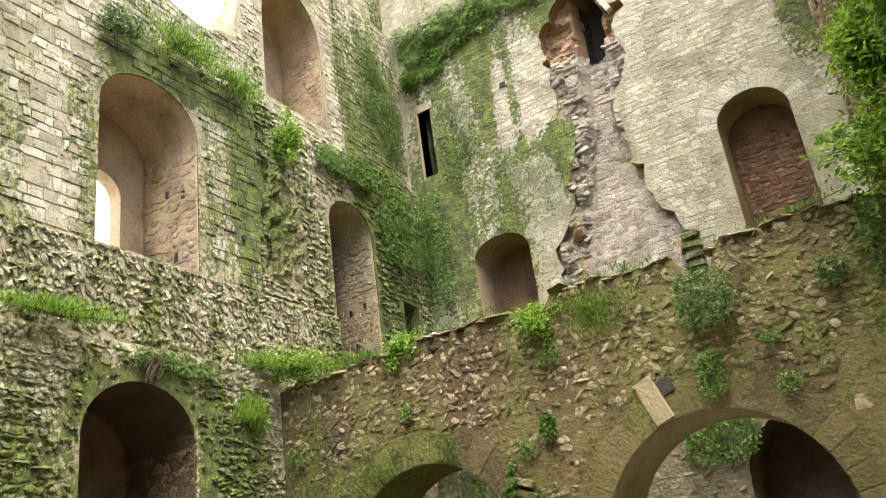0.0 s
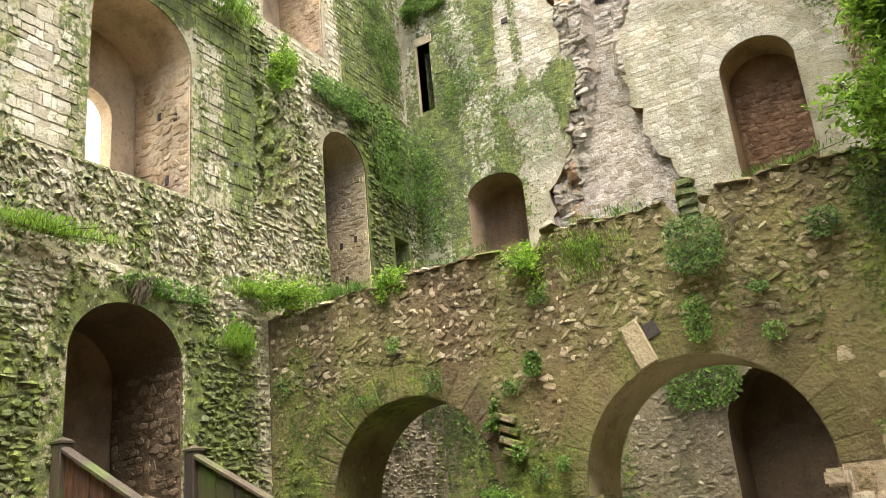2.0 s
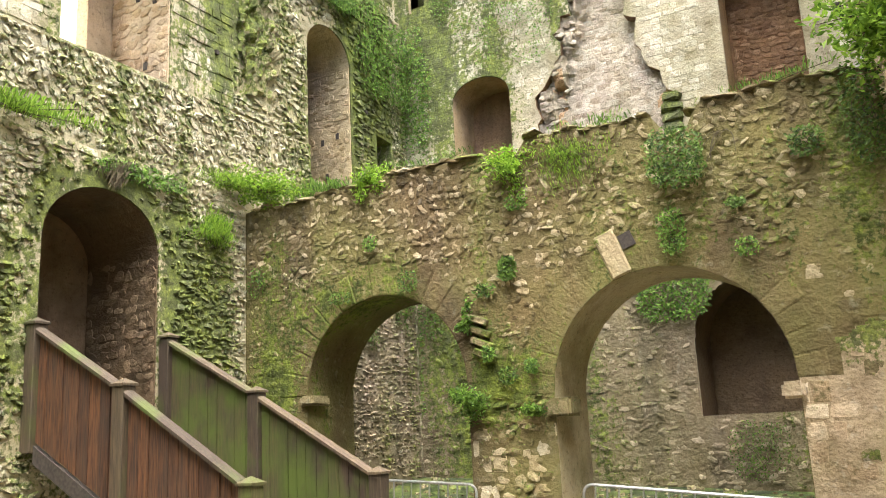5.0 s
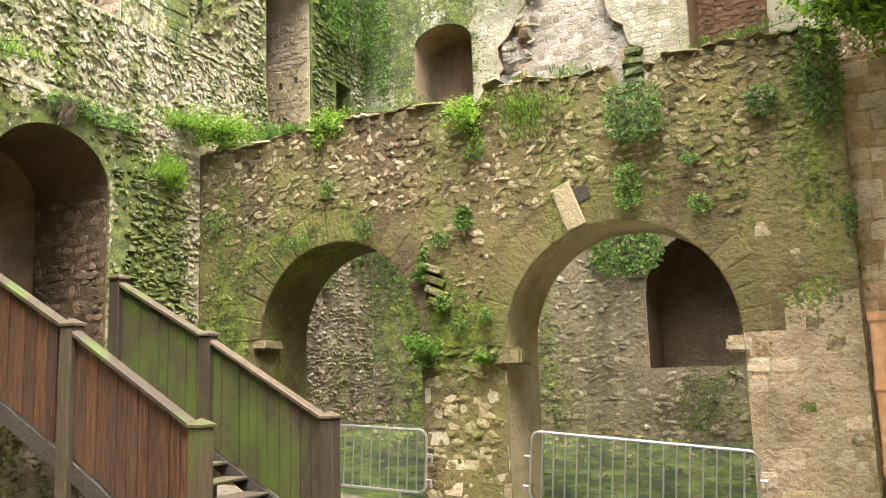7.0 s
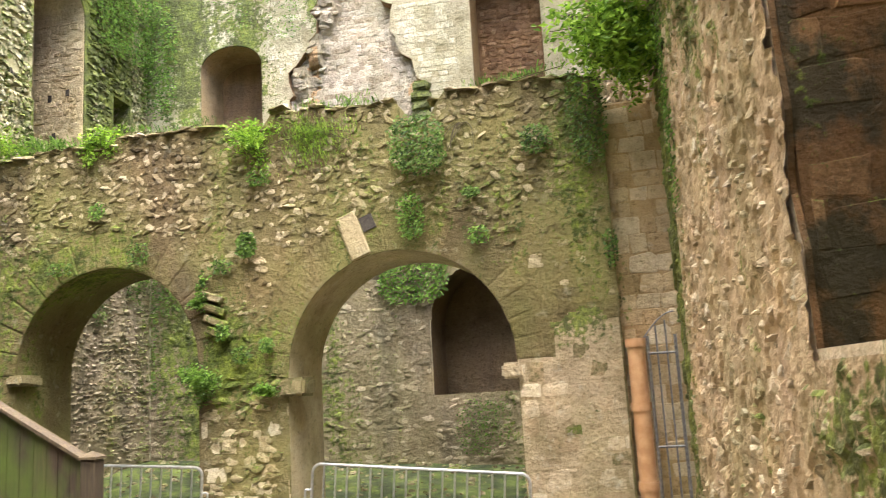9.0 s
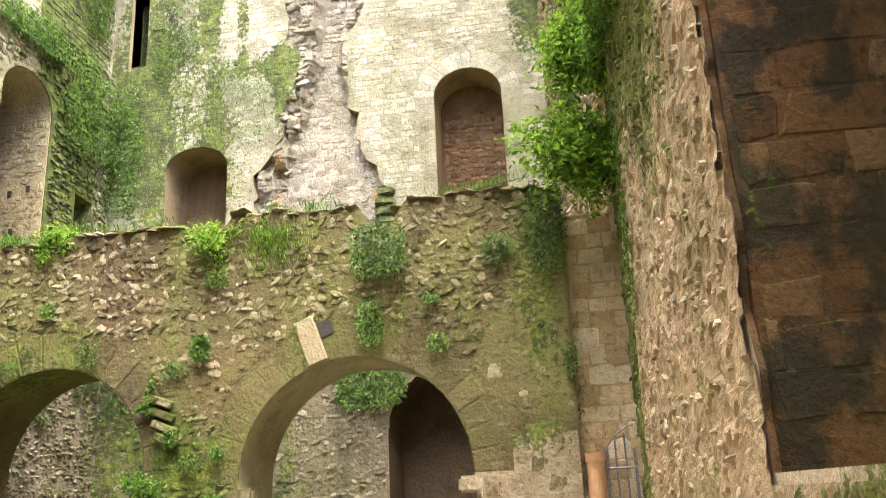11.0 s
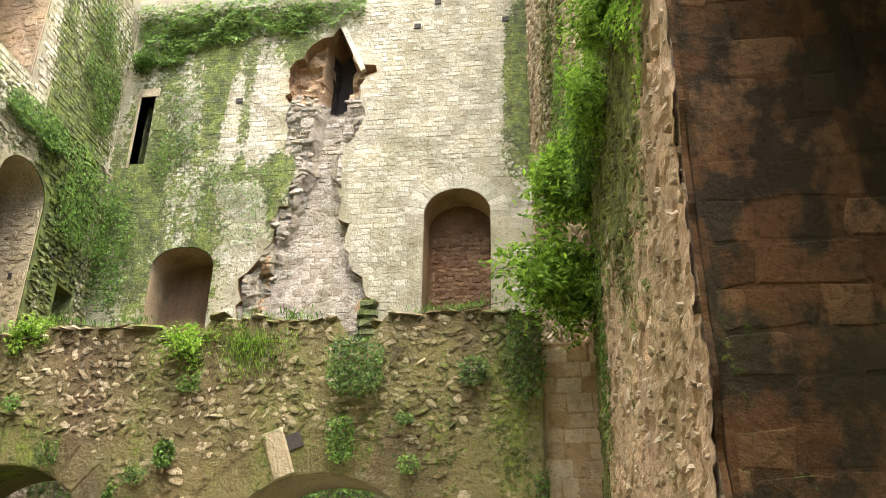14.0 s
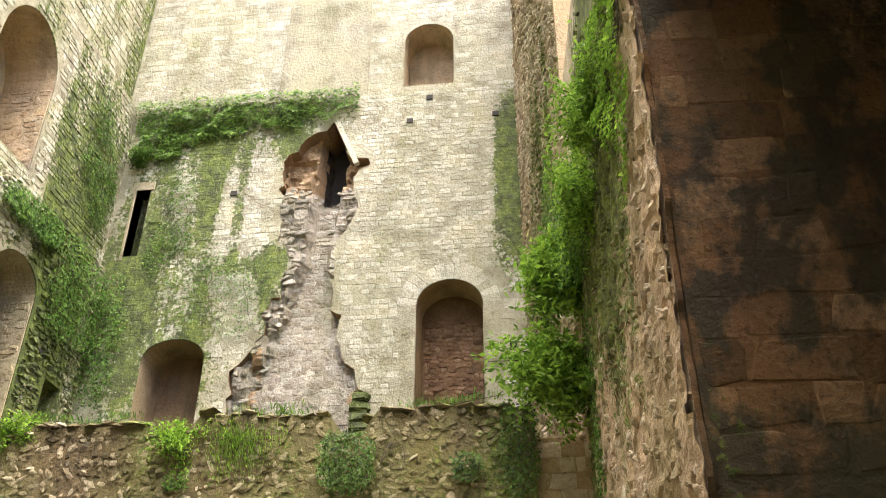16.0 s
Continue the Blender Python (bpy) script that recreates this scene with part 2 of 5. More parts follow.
def ground_mat():
    m, nt, out, geo = base_material("trodden earth with algae and grass")
    pos = plan_place(nt, geo)
    col = ramp(nt, noise_at(nt, pos, 7.0, 6), [(0.3, (0.10, 0.085, 0.06)), (0.7, (0.24, 0.21, 0.16))])
    sep = nt.nodes.new("ShaderNodeSeparateXYZ")
    nt.links.new(pos, sep.inputs[0])
    inner = nt.nodes.new("ShaderNodeMapRange")
    nt.links.new(sep.outputs[1], inner.inputs[0])
    inner.inputs[1].default_value, inner.inputs[2].default_value = 14.2, 16.0
    inner.inputs[3].default_value, inner.inputs[4].default_value = -0.35, 0.42
    f = math_node(nt, "ADD", noise_at(nt, pos, 0.8, 6), inner.outputs[0])
    f = math_node(nt, "MULTIPLY", math_node(nt, "SUBTRACT", f, 0.42), 5.0, clamp=True)
    green = ramp(nt, noise_at(nt, pos, 1.5, 8, rough=0.78), [(0.32, (0.008, 0.009, 0.007)), (0.46, (0.022, 0.034, 0.012)), (0.56, (0.075, 0.105, 0.022)), (0.72, (0.18, 0.19, 0.07))])
    nt.links.new(mix_col(nt, f, col, green), out.inputs["Base Color"])
    nt.links.new(ramp(nt, noise_at(nt, pos, 1.3, 3), [(0.4, (0.6, 0.6, 0.6)), (0.6, (0.95, 0.95, 0.95))]), out.inputs["Roughness"])
    out.inputs["Specular IOR Level"].default_value = 0.25
    b = node(nt, "ShaderNodeBump", Strength=0.6, Distance=0.05)
    nt.links.new(noise_at(nt, pos, 14, 6), b.inputs["Height"])
    nt.links.new(b.outputs[0], out.inputs["Normal"])
    return m


def wood_mat(name, dark, light, algae):
    m, nt, out, geo = base_material(name)
    pos = plan_place(nt, geo)
    col = ramp(nt, noise_at(nt, pos, 12.0, 6, (3.0, 3.0, 0.22)), [(0.3, dark), (0.7, light)])
    info = nt.nodes.new("ShaderNodeObjectInfo")
    tint = ramp(nt, info.outputs["Random"], [(0.0, (0.55, 0.50, 0.48)), (0.5, (0.95, 0.9, 0.85)), (1.0, (1.2, 1.1, 1.0))])
    col = mix_col(nt, 1.0, col, tint, "MULTIPLY")
    drip = ramp(nt, noise_at(nt, pos, 2.0, 4, (2.5, 2.5, 0.3)), [(0.45, (0, 0, 0)), (0.65, (1, 1, 1))])
    col = mix_col(nt, math_node(nt, "MULTIPLY", drip, 0.5), col, (0.05, 0.035, 0.025))
    g = math_node(nt, "ADD", noise_at(nt, pos, 1.4, 5, (1.0, 1.0, 0.6)), algae - 0.5)
    g = math_node(nt, "MULTIPLY", math_node(nt, "SUBTRACT", g, 0.05), 4.0, clamp=True)
    col = mix_col(nt, math_node(nt, "MULTIPLY", g, 0.8), col, (0.065, 0.105, 0.009))
    nt.links.new(col, out.inputs["Base Color"])
    out.inputs["Roughness"].default_value = 0.78
    b = node(nt, "ShaderNodeBump", Strength=0.35, Distance=0.01)
    nt.links.new(noise_at(nt, pos, 30, 5, (3, 3, 0.15)), b.inputs["Height"])
    nt.links.new(b.outputs[0], out.inputs["Normal"])
    return m


def leaf_mat(name, dark, light):
    m, nt, out, geo = base_material(name)
    col = ramp(nt, math_node(nt, "ADD", math_node(nt, "MULTIPLY", geo.outputs["Random Per Island"], 0.6), math_node(nt, "MULTIPLY", noise_at(nt, plan_place(nt, geo), 3.0), 0.4)), [(0.15, dark), (0.85, light)])
    nt.links.new(col, out.inputs["Base Color"])
    out.inputs["Roughness"].default_value = 0.5
    out.inputs["Specular IOR Level"].default_value = 0.25
    tr = nt.nodes.new("ShaderNodeBsdfTranslucent")
    nt.links.new(col, tr.inputs["Color"])
    mx = nt.nodes.new("ShaderNodeMixShader")
    mx.inputs[0].default_value = 0.45
    nt.links.new(out.outputs[0], mx.inputs[1])
    nt.links.new(tr.outputs[0], mx.inputs[2])
    nt.links.new(mx.outputs[0], nt.nodes["Material Output"].inputs["Surface"])
    return m


def plain_mat(name, a, b, rough=0.5, metal=0.0, scale=20.0):
    m, nt, out, geo = base_material(name)
    nt.links.new(ramp(nt, noise_at(nt, plan_place(nt, geo), scale, 5), [(0.35, a), (0.65, b)]), out.inputs["Base Color"])
    out.inputs["Roughness"].default_value, out.inputs["Metallic"].default_value = rough, metal
    return m


# near-black stone: the shade deep in the flue, put into the colour
DEEP_SHADE = plain_mat("stone darkened as deep shade", (0.02, 0.016, 0.012), (0.07, 0.05, 0.035), 0.95, 0.0, 4.0)
GROUND = ground_mat()
BOARD = wood_mat("weathered red-brown boards", (0.024, 0.011, 0.005), (0.135, 0.063, 0.026), -0.12)
BOARD_GREEN = wood_mat("weathered boards green with algae", (0.024, 0.017, 0.010), (0.078, 0.055, 0.032), 0.2)
POST = wood_mat("grey-brown weathered timber", (0.040, 0.031, 0.018), (0.105, 0.083, 0.048), 0.05)
GALV = plain_mat("galvanised steel", (0.36, 0.37, 0.38), (0.52, 0.53, 0.54), 0.42, 0.9)
IRON = plain_mat("grey iron", (0.16, 0.15, 0.15), (0.30, 0.29, 0.28), 0.5, 0.8)
GLOW = bpy.data.materials.new("bright overcast sky")
GLOW.use_nodes = True
GLOW.node_tree.nodes["Principled BSDF"].inputs["Emission Color"].default_value = (1.0, 0.99, 0.96, 1)
GLOW.node_tree.nodes["Principled BSDF"].inputs["Emission Strength"].default_value = 1.5
# timber of the stringers; elsewhere a dark colour painted as shade in openings
DARK = plain_mat("dark timber and hole shade", (0.03, 0.025, 0.02), (0.06, 0.05, 0.04), 0.9)
CLAY = plain_mat("orange fired clay", (0.42, 0.22, 0.10), (0.55, 0.33, 0.17), 0.8, 0.0, 5.0)
BRIGHT_LEAF = leaf_mat("bright green leaves", (0.06, 0.14, 0.012), (0.36, 0.56, 0.07))
IVY_LEAF = leaf_mat("dark ivy leaves", (0.016, 0.040, 0.008), (0.15, 0.26, 0.04))
MID_LEAF = leaf_mat("mid green leaves", (0.025, 0.070, 0.012), (0.22, 0.38, 0.06))
LEDGE_LEAF = leaf_mat("fresh green ivy leaves", (0.035, 0.09, 0.014), (0.30, 0.47, 0.08))
STEM = plain_mat("brown stems", (0.05, 0.04, 0.02), (0.10, 0.08, 0.04), 0.9)

# ---- mesh helpers ----
def mesh_from(name, verts, faces, material, smooth=False):
    me = bpy.data.meshes.new(name)
    me.from_pydata([tuple(v) for v in verts], [], faces)
    me.materials.append(material)
    if smooth:
        me.shade_smooth()
    me.update()
    return me


def place(name, me, parent=None, m=None, label=""):
    ob = new(name, me)
    ob.parent = parent
    m = Matrix() if m is None else m
    ob.matrix_basis = m if parent else PLAN @ m
    return tagged(ob, label)


def part(name, bm, material, parent=None, label="", m=None):
    me = bpy.data.meshes.new(name)
    bm.to_mesh(me)
    bm.free()
    me.materials.append(material)
    return place(name, me, parent, m, label)


def arch(x0, x1, z0, spring, crown, n=14):
    """An arched opening's outline, from its lower left corner round the top to the lower right."""
    c, a, b = (x0 + x1) / 2, (x1 - x0) / 2, crown - spring
    ring = [(c - a * math.cos(math.pi * i / n), spring + b * math.sin(math.pi * i / n)) for i in range(n + 1)]
    return [(x0, z0)] + ring + [(x1, z0)]


def ragged(points, amount, step, seed):
    """The closed outline through the points, broken into short uneven runs."""
    rnd, out = random.Random(seed), []
    for i, a in enumerate(points):
        b = points[(i + 1) % len(points)]
        n = max(1, int(math.hypot(b[0] - a[0], b[1] - a[1]) / step))
        for k in range(n):
            f = k / n
            j = amount if k else 0.0
            out.append((a[0] + (b[0] - a[0]) * f + rnd.uniform(-j, j), a[1] + (b[1] - a[1]) * f + rnd.uniform(-j, j)))
    return out


def slab(name, outline, holes, depth, material, m, label, kind="structure", category="", parent=None):
    """A thick wall in its own frame: x along it, z up, y into it; the holes go right through."""
    bm = bmesh.new()
    for loop in [outline] + list(holes):
        vs = [bm.verts.new((x, 0.0, z)) for x, z in loop]
        for i, v in enumerate(vs):
            bm.edges.new((v, vs[(i + 1) % len(vs)]))
    bmesh.ops.triangle_fill(bm, use_beauty=True, use_dissolve=False, edges=bm.edges[:], normal=(0, -1, 0))
    front = bm.faces[:]
    made = bmesh.ops.extrude_face_region(bm, geom=front)
    bmesh.ops.translate(bm, vec=(0, depth, 0), verts=[v for v in made["geom"] if isinstance(v, bmesh.types.BMVert)])
    front_again = [f for f in bm.faces if all(abs(v.co.y) < 1e-6 for v in f.verts)]
    if not front_again:
        for f in [f for f in made["geom"] if isinstance(f, bmesh.types.BMFace)]:
            bm.faces.new([bm.verts.new((v.co.x, 0, v.co.z)) for v in reversed(f.verts)])
        bmesh.ops.remove_doubles(bm, verts=bm.verts[:], dist=1e-5)
    bmesh.ops.recalc_face_normals(bm, faces=bm.faces[:])
    ob = part(name, bm, material, parent, "", m)
    return tagged(ob, label, category, "", kind)


def prism(name, plan, z0, z1, material, label):
    bm = bmesh.new()
    low = [bm.verts.new((x, y, z0)) for x, y in plan]
    high = [bm.verts.new((x, y, z1)) for x, y in plan]
    bm.faces.new(low[::-1]), bm.faces.new(high)
    for i in range(len(plan)):
        j = (i + 1) % len(plan)
        bm.faces.new((low[i], low[j], high[j], high[i]))
    bmesh.ops.recalc_face_normals(bm, faces=bm.faces[:])
    return tagged(part(name, bm, material), label, "wall", "", "structure")


def box(bm, x0, x1, y0, y1, z0, z1, m=None):
    vs = [Vector((x, y, z)) for z in (z0, z1) for x, y in ((x0, y0), (x1, y0), (x1, y1), (x0, y1))]
    vs = [bm.verts.new(m @ v if m else v) for v in vs]
    for f in ((3, 2, 1, 0), (4, 5, 6, 7), (0, 1, 5, 4), (1, 2, 6, 5), (2, 3, 7, 6), (3, 0, 4, 7)):
        bm.faces.new([vs[i] for i in f])


def rod(bm, a, b, r, n=8, r2=None):
    a, b = Vector(a), Vector(b)
    q = (b - a).to_track_quat("Z", "Y").to_matrix()
    rings = [[bm.verts.new(p + q @ Vector((s * math.cos(6.2832 * i / n), s * math.sin(6.2832 * i / n), 0))) for i in range(n)] for p, s in ((a, r), (b, r2 or r))]
    for i in range(n):
        bm.faces.new((rings[0][i], rings[0][(i + 1) % n], rings[1][(i + 1) % n], rings[1][i]))
    bm.faces.new(rings[0][::-1]), bm.faces.new(rings[1])


def inside(x, z, loop):
    hit, j = False, len(loop) - 1
    for i in range(len(loop)):
        (xi, zi), (xj, zj) = loop[i], loop[j]
        if (zi > z) != (zj > z) and x < (xj - xi) * (z - zi) / (zj - zi) + xi:
            hit = not hit
        j = i
    return hit


# ---- stones ----
def stone_shape(seed, dressed):
    """A stone of unit size, its face towards -y: an uneven ring, a smaller raised ring, a middle."""
    rnd = random.Random(seed)
    if dressed:
        ring = [(-0.5, -0.42), (-0.42, -0.5), (0.42, -0.5), (0.5, -0.42), (0.5, 0.42), (0.42, 0.5), (-0.42, 0.5), (-0.5, 0.42)]
        ring = [(x + rnd.uniform(-0.09, 0.09), z + rnd.uniform(-0.11, 0.11)) for x, z in ring]
        inset = 0.90
    else:
        ring, n = [], 8
        shear = rnd.uniform(-0.25, 0.25)
        for i in range(n):
            a = 6.2832 * (i + 0.5 + rnd.uniform(-0.38, 0.38)) / n
            r = 0.60 * rnd.uniform(0.62, 1.10)
            c, s = math.cos(a), math.sin(a)
            k = 1 / max(abs(c), abs(s)) ** 0.75
            ring.append((r * c * k + shear * r * s * k, r * s * k))
        inset = rnd.uniform(0.74, 0.90)
    tilt_x, tilt_z = rnd.uniform(-0.75, 0.75), rnd.uniform(-0.75, 0.75)
    if dressed:
        tilt_x, tilt_z = tilt_x * 0.2, tilt_z * 0.2
    v = [(x, 0.35, z) for x, z in ring]
    v += [(x * inset, -0.72 + tilt_x * x + tilt_z * z + rnd.uniform(-0.22, 0.22) * (0.5 if dressed else 1.0), z * inset) for x, z in ring]
    v.append((rnd.uniform(-0.1, 0.1), -1.0 + rnd.uniform(-0.15, 0.1), rnd.uniform(-0.1, 0.1)))
    f = []
    for i in range(8):
        j = (i + 1) % 8
        f += [(i, j, 8 + j, 8 + i), (8 + i, 8 + j, 16)]
    return np.array(v), f


SHAPES = {d: [stone_shape(50 * d + i, d) for i in range(10)] for d in (False, True)}


def lay(wall, u0, u1, v0, v1, keep, width, height, proud, material, dressed=False, seed=1, gap=0.02, fill=1.0, lean=0.0, near=None, singles=300, name="stone", twist=0.22):
    """Courses of stones on a wall's face. The ones nearest to near are parts of their own, the rest one joined part."""
    rnd, items, v, row = random.Random(seed), [], v0, 0
    while v < v1:
        h = rnd.uniform(*height)
        if v + h > v1:
            h = v1 - v
        if h < 0.03:
            break
        u = u0 - rnd.uniform(0, width[1])
        row += 1
        while u < u1:
            w = rnd.uniform(*width) * (1.0 if rnd.random() < 0.8 else 0.6)
            step = w
            left, right = max(u, u0), min(u + w, u1)
            u, w = left, right - left
            if w < 0.06:
                u = left + max(w, 0.0) if left > u0 else left
                if right >= u1:
                    break
                continue
            cu, cv = u + w / 2, v + h / 2 + (0 if dressed else rnd.uniform(-0.25, 0.25) * h)
            hw, hh = w * 0.42, h * 0.42
            if rnd.random() < fill and all(keep(cu + a * hw, cv + b * hh) for a, b in ((0, 0), (1, 1), (1, -1), (-1, 1), (-1, -1))):
                turn = rnd.uniform(-0.03, 0.03) if dressed else rnd.uniform(-twist, twist)
                if lean:
                    turn += lean * (1 if row % 2 else -1)
                items.append((cu, cv, w - gap, h - gap, rnd.uniform(*proud), turn, rnd.randrange(10)))
            u += w
        v += h
    items = [i for i in items if i[2] > 0.02 and i[3] > 0.02]
    if near:
        items.sort(key=lambda i: (i[0] - near[0]) ** 2 + (i[1] - near[1]) ** 2)
    one = items[:singles] if near else []
    rest = items[len(one):]
    meshes = [mesh_from(name, v, f, material) for v, f in SHAPES[dressed]] if one else []
    for cu, cv, w, h, p, turn, k in one:
        m = Matrix.LocRotScale((cu, 0.0, cv), Euler((0, turn, 0)), (w, p, h))
        place(name, meshes[k], wall, m)
    if rest:
        vs, fs, n = [], [], 0
        for cu, cv, w, h, p, turn, k in rest:
            pts, faces = SHAPES[dressed][k]
            x, z, c, s = pts[:, 0] * w, pts[:, 2] * h, math.cos(turn), math.sin(turn)
            vs.append(np.stack([cu + x * c + z * s, pts[:, 1] * p, cv - x * s + z * c], 1))
            fs += [tuple(i + n for i in f) for f in faces]
            n += len(pts)
        ob = place("masonry", mesh_from("masonry", np.concatenate(vs).tolist(), fs, material), wall)
        tagged(ob, "", "", "", "stuff")
    return len(items)


def voussoirs(wall, x0, x1, spring, crown, length, material, n, proud=0.03, seed=3):
    """The wedge stones round an arch, each a part of the wall."""
    rnd = random.Random(seed)
    c, a, b = (x0 + x1) / 2, (x1 - x0) / 2, crown - spring
    for i in range(n):
        t0, t1 = math.pi * (i + 0.03) / n, math.pi * (i + 0.97) / n
        ln, p = length * rnd.uniform(0.85, 1.12), proud * rnd.uniform(0.5, 1.5)
        q = [(c - (a + e) * math.cos(t), spring + (b + e) * math.sin(t)) for t, e in ((t0, 0.0), (t1, 0.0), (t1, ln), (t0, ln))]
        m = [(sum(p_[0] for p_ in q) / 4, sum(p_[1] for p_ in q) / 4)] * 4
        top = [(x + (mx - x) * 0.1, z + (mz - z) * 0.1) for (x, z), (mx, mz) in zip(q, m)]
        vs = [(x, 0.03, z) for x, z in q] + [(x, -p * 0.4, z) for x, z in q] + [(x, -p, z) for x, z in top]
        fs = [(j + 4 * k, (j + 1) % 4 + 4 * k, (j + 1) % 4 + 4 * k + 4, j + 4 * k + 4) for k in (0, 1) for j in range(4)] + [(8, 9, 10, 11)]
        place("voussoir", mesh_from("voussoir", vs, fs, material), wall)


def recess(wall, loop, y, material, holes=(), label=""):
    """The wall that closes a recess at the depth y."""
    grown = [(x * 1.0 + (0.03 if x > sum(p[0] for p in loop) / len(loop) else -0.03), z) for x, z in loop]
    ob = slab("recess_back", grown, holes, 0.4, material, pose(0, y, 0), label, kind="", parent=wall)
    return ob

def lining(wall, loop, depth, material, label=""):
    """The plastered inner face of a recess, standing just proud of the wall's core."""
    cx, cz = sum(p[0] for p in loop) / len(loop), sum(p[1] for p in loop) / len(loop)
    n = len(loop)
    ins = [(x + (0.012 if x < cx else -0.012), z - (0.012 if z > cz else 0)) for x, z in loop]
    steps = 5
    vs = [(x, 0.03 + (depth - 0.03) * k / steps, z) for k in range(steps + 1) for x, z in ins]
    fs = [(k * n + i, k * n + i + 1, (k + 1) * n + i + 1, (k + 1) * n + i) for k in range(steps) for i in range(n - 1)]
    fs += [(k * n + n - 1, k * n, (k + 1) * n, (k + 1) * n + n - 1) for k in range(steps)]
    return place("lining", mesh_from("lining", vs, fs, material), wall, None, label)


# ---- ground ----
def ground_z(x):
    return -0.8 - 0.05 * (max(-14.0, min(0.0, x)) + 8)


def build_ground():
    bm = bmesh.new()
    xs = [-400, -60] + [-30 + i for i in range(46)] + [60, 400]
    ys = [-400, -40] + [-10 + i for i in range(46)] + [80, 400]
    grid = []
    for x in xs:
        col = []
        for y in ys:
            z = ground_z(x) + 0.8 * max(0.0, min(1.0, (y - 16.2) / 6.5)) + 0.05 * noise.noise((x * 0.5, y * 0.5, 0))
            col.append(bm.verts.new((x, y, z)))
        grid.append(col)
    for i in range(len(xs) - 1):
        for j in range(len(ys) - 1):
            bm.faces.new((grid[i][j], grid[i + 1][j], grid[i + 1][j + 1], grid[i][j + 1]))
    for f in bm.faces:
        f.smooth = True
    tagged(part("ground", bm, GROUND), "damp trodden earth floor with green algae", "ground", "", "structure")


build_ground()


def ground_rubble():
    """Small stones strewn over the floor behind the arches, thickest at the foot of the wall."""
    rnd, vs, fs, n = random.Random(29), [], [], 0
    for _ in range(420):
        x, y = rnd.uniform(-12.8, -0.3), 22.7 - abs(rnd.gauss(0, 2.2))
        if y < 17.0:
            continue
        w = rnd.uniform(0.04, 0.16) * (1.6 if rnd.random() < 0.1 else 1.0)
        z = ground_z(x) + 0.8 * max(0.0, min(1.0, (y - 16.2) / 6.5)) + 0.05 * noise.noise((x * 0.5, y * 0.5, 0))
        pts, faces = SHAPES[False][rnd.randrange(10)]
        a = rnd.uniform(0, 6.28)
        px, py = pts[:, 0] * w, pts[:, 2] * w * 0.8
        vs.append(np.stack([x + px * math.cos(a) - py * math.sin(a), y + px * math.sin(a) + py * math.cos(a), z - pts[:, 1] * w * 0.35], 1))
        fs += [tuple(i + n for i in f) for f in faces]
        n += len(pts)
    ob = place("rubble", mesh_from("rubble", np.concatenate(vs).tolist(), fs, BACK_LOW))
    tagged(ob, "small grey stones strewn over the damp floor", "rubble", "", "stuff")


ground_rubble()
YA, YB, XL, TOP = 15.12, 22.94, -13.4, 31.0

# ---- back wall ----
NICHE_TALL = arch(-3.2, -1.17, 8.6, 13.35, 14.2)
NICHE_LOW = arch(-11.7, -9.68, 8.6, 11.9, 12.58)
LOW_WINDOW = arch(-4.87, -1.5, 1.66, 3.6, 5.3)
SLIT = [(-13.06, 15.65), (-13.06, 18.28), (-12.56, 18.28), (-12.56, 15.65)]
SCAR_LINE = ragged([(-6.3, 20.7), (-6.85, 20.3), (-7.45, 19.5), (-7.95, 19.1), (-8.0, 18.0), (-7.75, 17.6), (-7.8, 16.4), (-7.55, 15.7), (-7.15, 15.0), (-7.55, 14.5),
                    (-7.85, 13.5), (-8.1, 12.4), (-8.4, 11.85), (-8.8, 11.1), (-8.75, 10.2), (-8.3, 9.0), (-4.7, 9.0), (-4.6, 10.6), (-5.0, 11.35), (-5.45, 12.1),
                    (-5.6, 12.7), (-5.8, 14.0), (-5.9, 15.3), (-5.5, 16.3), (-5.25, 17.3), (-5.4, 18.0), (-4.95, 19.0), (-5.75, 19.3), (-6.05, 20.4)], 0.19, 0.26, 7)
UPPER_WINDOW = arch(-3.95, -2.1, 22.5, 24.65, 25.55)
back = slab("wall_north", [(-16, -2), (1.0, -2), (1.0, 21.9), (-16, 21.9)], [NICHE_TALL, NICHE_LOW, LOW_WINDOW, SLIT, SCAR_LINE], 2.2, BACK_MORTAR,
            pose(0, YB, 0), "tall pale limestone wall with moss and arched recesses", category="wall")
back_top = slab("wall_north_upper", [(-16, 21.9), (3.0, 21.9), (3.0, TOP), (-16, TOP)], [UPPER_WINDOW], 1.8, BACK_MORTAR,
                pose(0, YB + 0.45, 0), "pale upper limestone wall set back above a ledge", category="wall")
back.data.materials.append(RAW)
for f in back.data.polygons:
    if abs(f.normal.y) < 0.5 and -9 < f.center.x < -4.5 and (9 < f.center.z < 14 or 17.6 < f.center.z < 21.5):
        f.material_index = 1
tall_fill = recess(back, NICHE_TALL, 1.2, RUSTY, label="reddish rubble infill")
recess(back, NICHE_LOW, 1.5, RUSTY)
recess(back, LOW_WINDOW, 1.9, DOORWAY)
# dark sheet closing the slit, its shade put into the colour
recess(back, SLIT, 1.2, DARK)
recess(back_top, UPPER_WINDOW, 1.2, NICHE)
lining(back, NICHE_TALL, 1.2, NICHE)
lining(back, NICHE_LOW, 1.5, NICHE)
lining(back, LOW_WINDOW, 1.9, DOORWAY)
lining(back_top, UPPER_WINDOW, 1.2, NICHE)


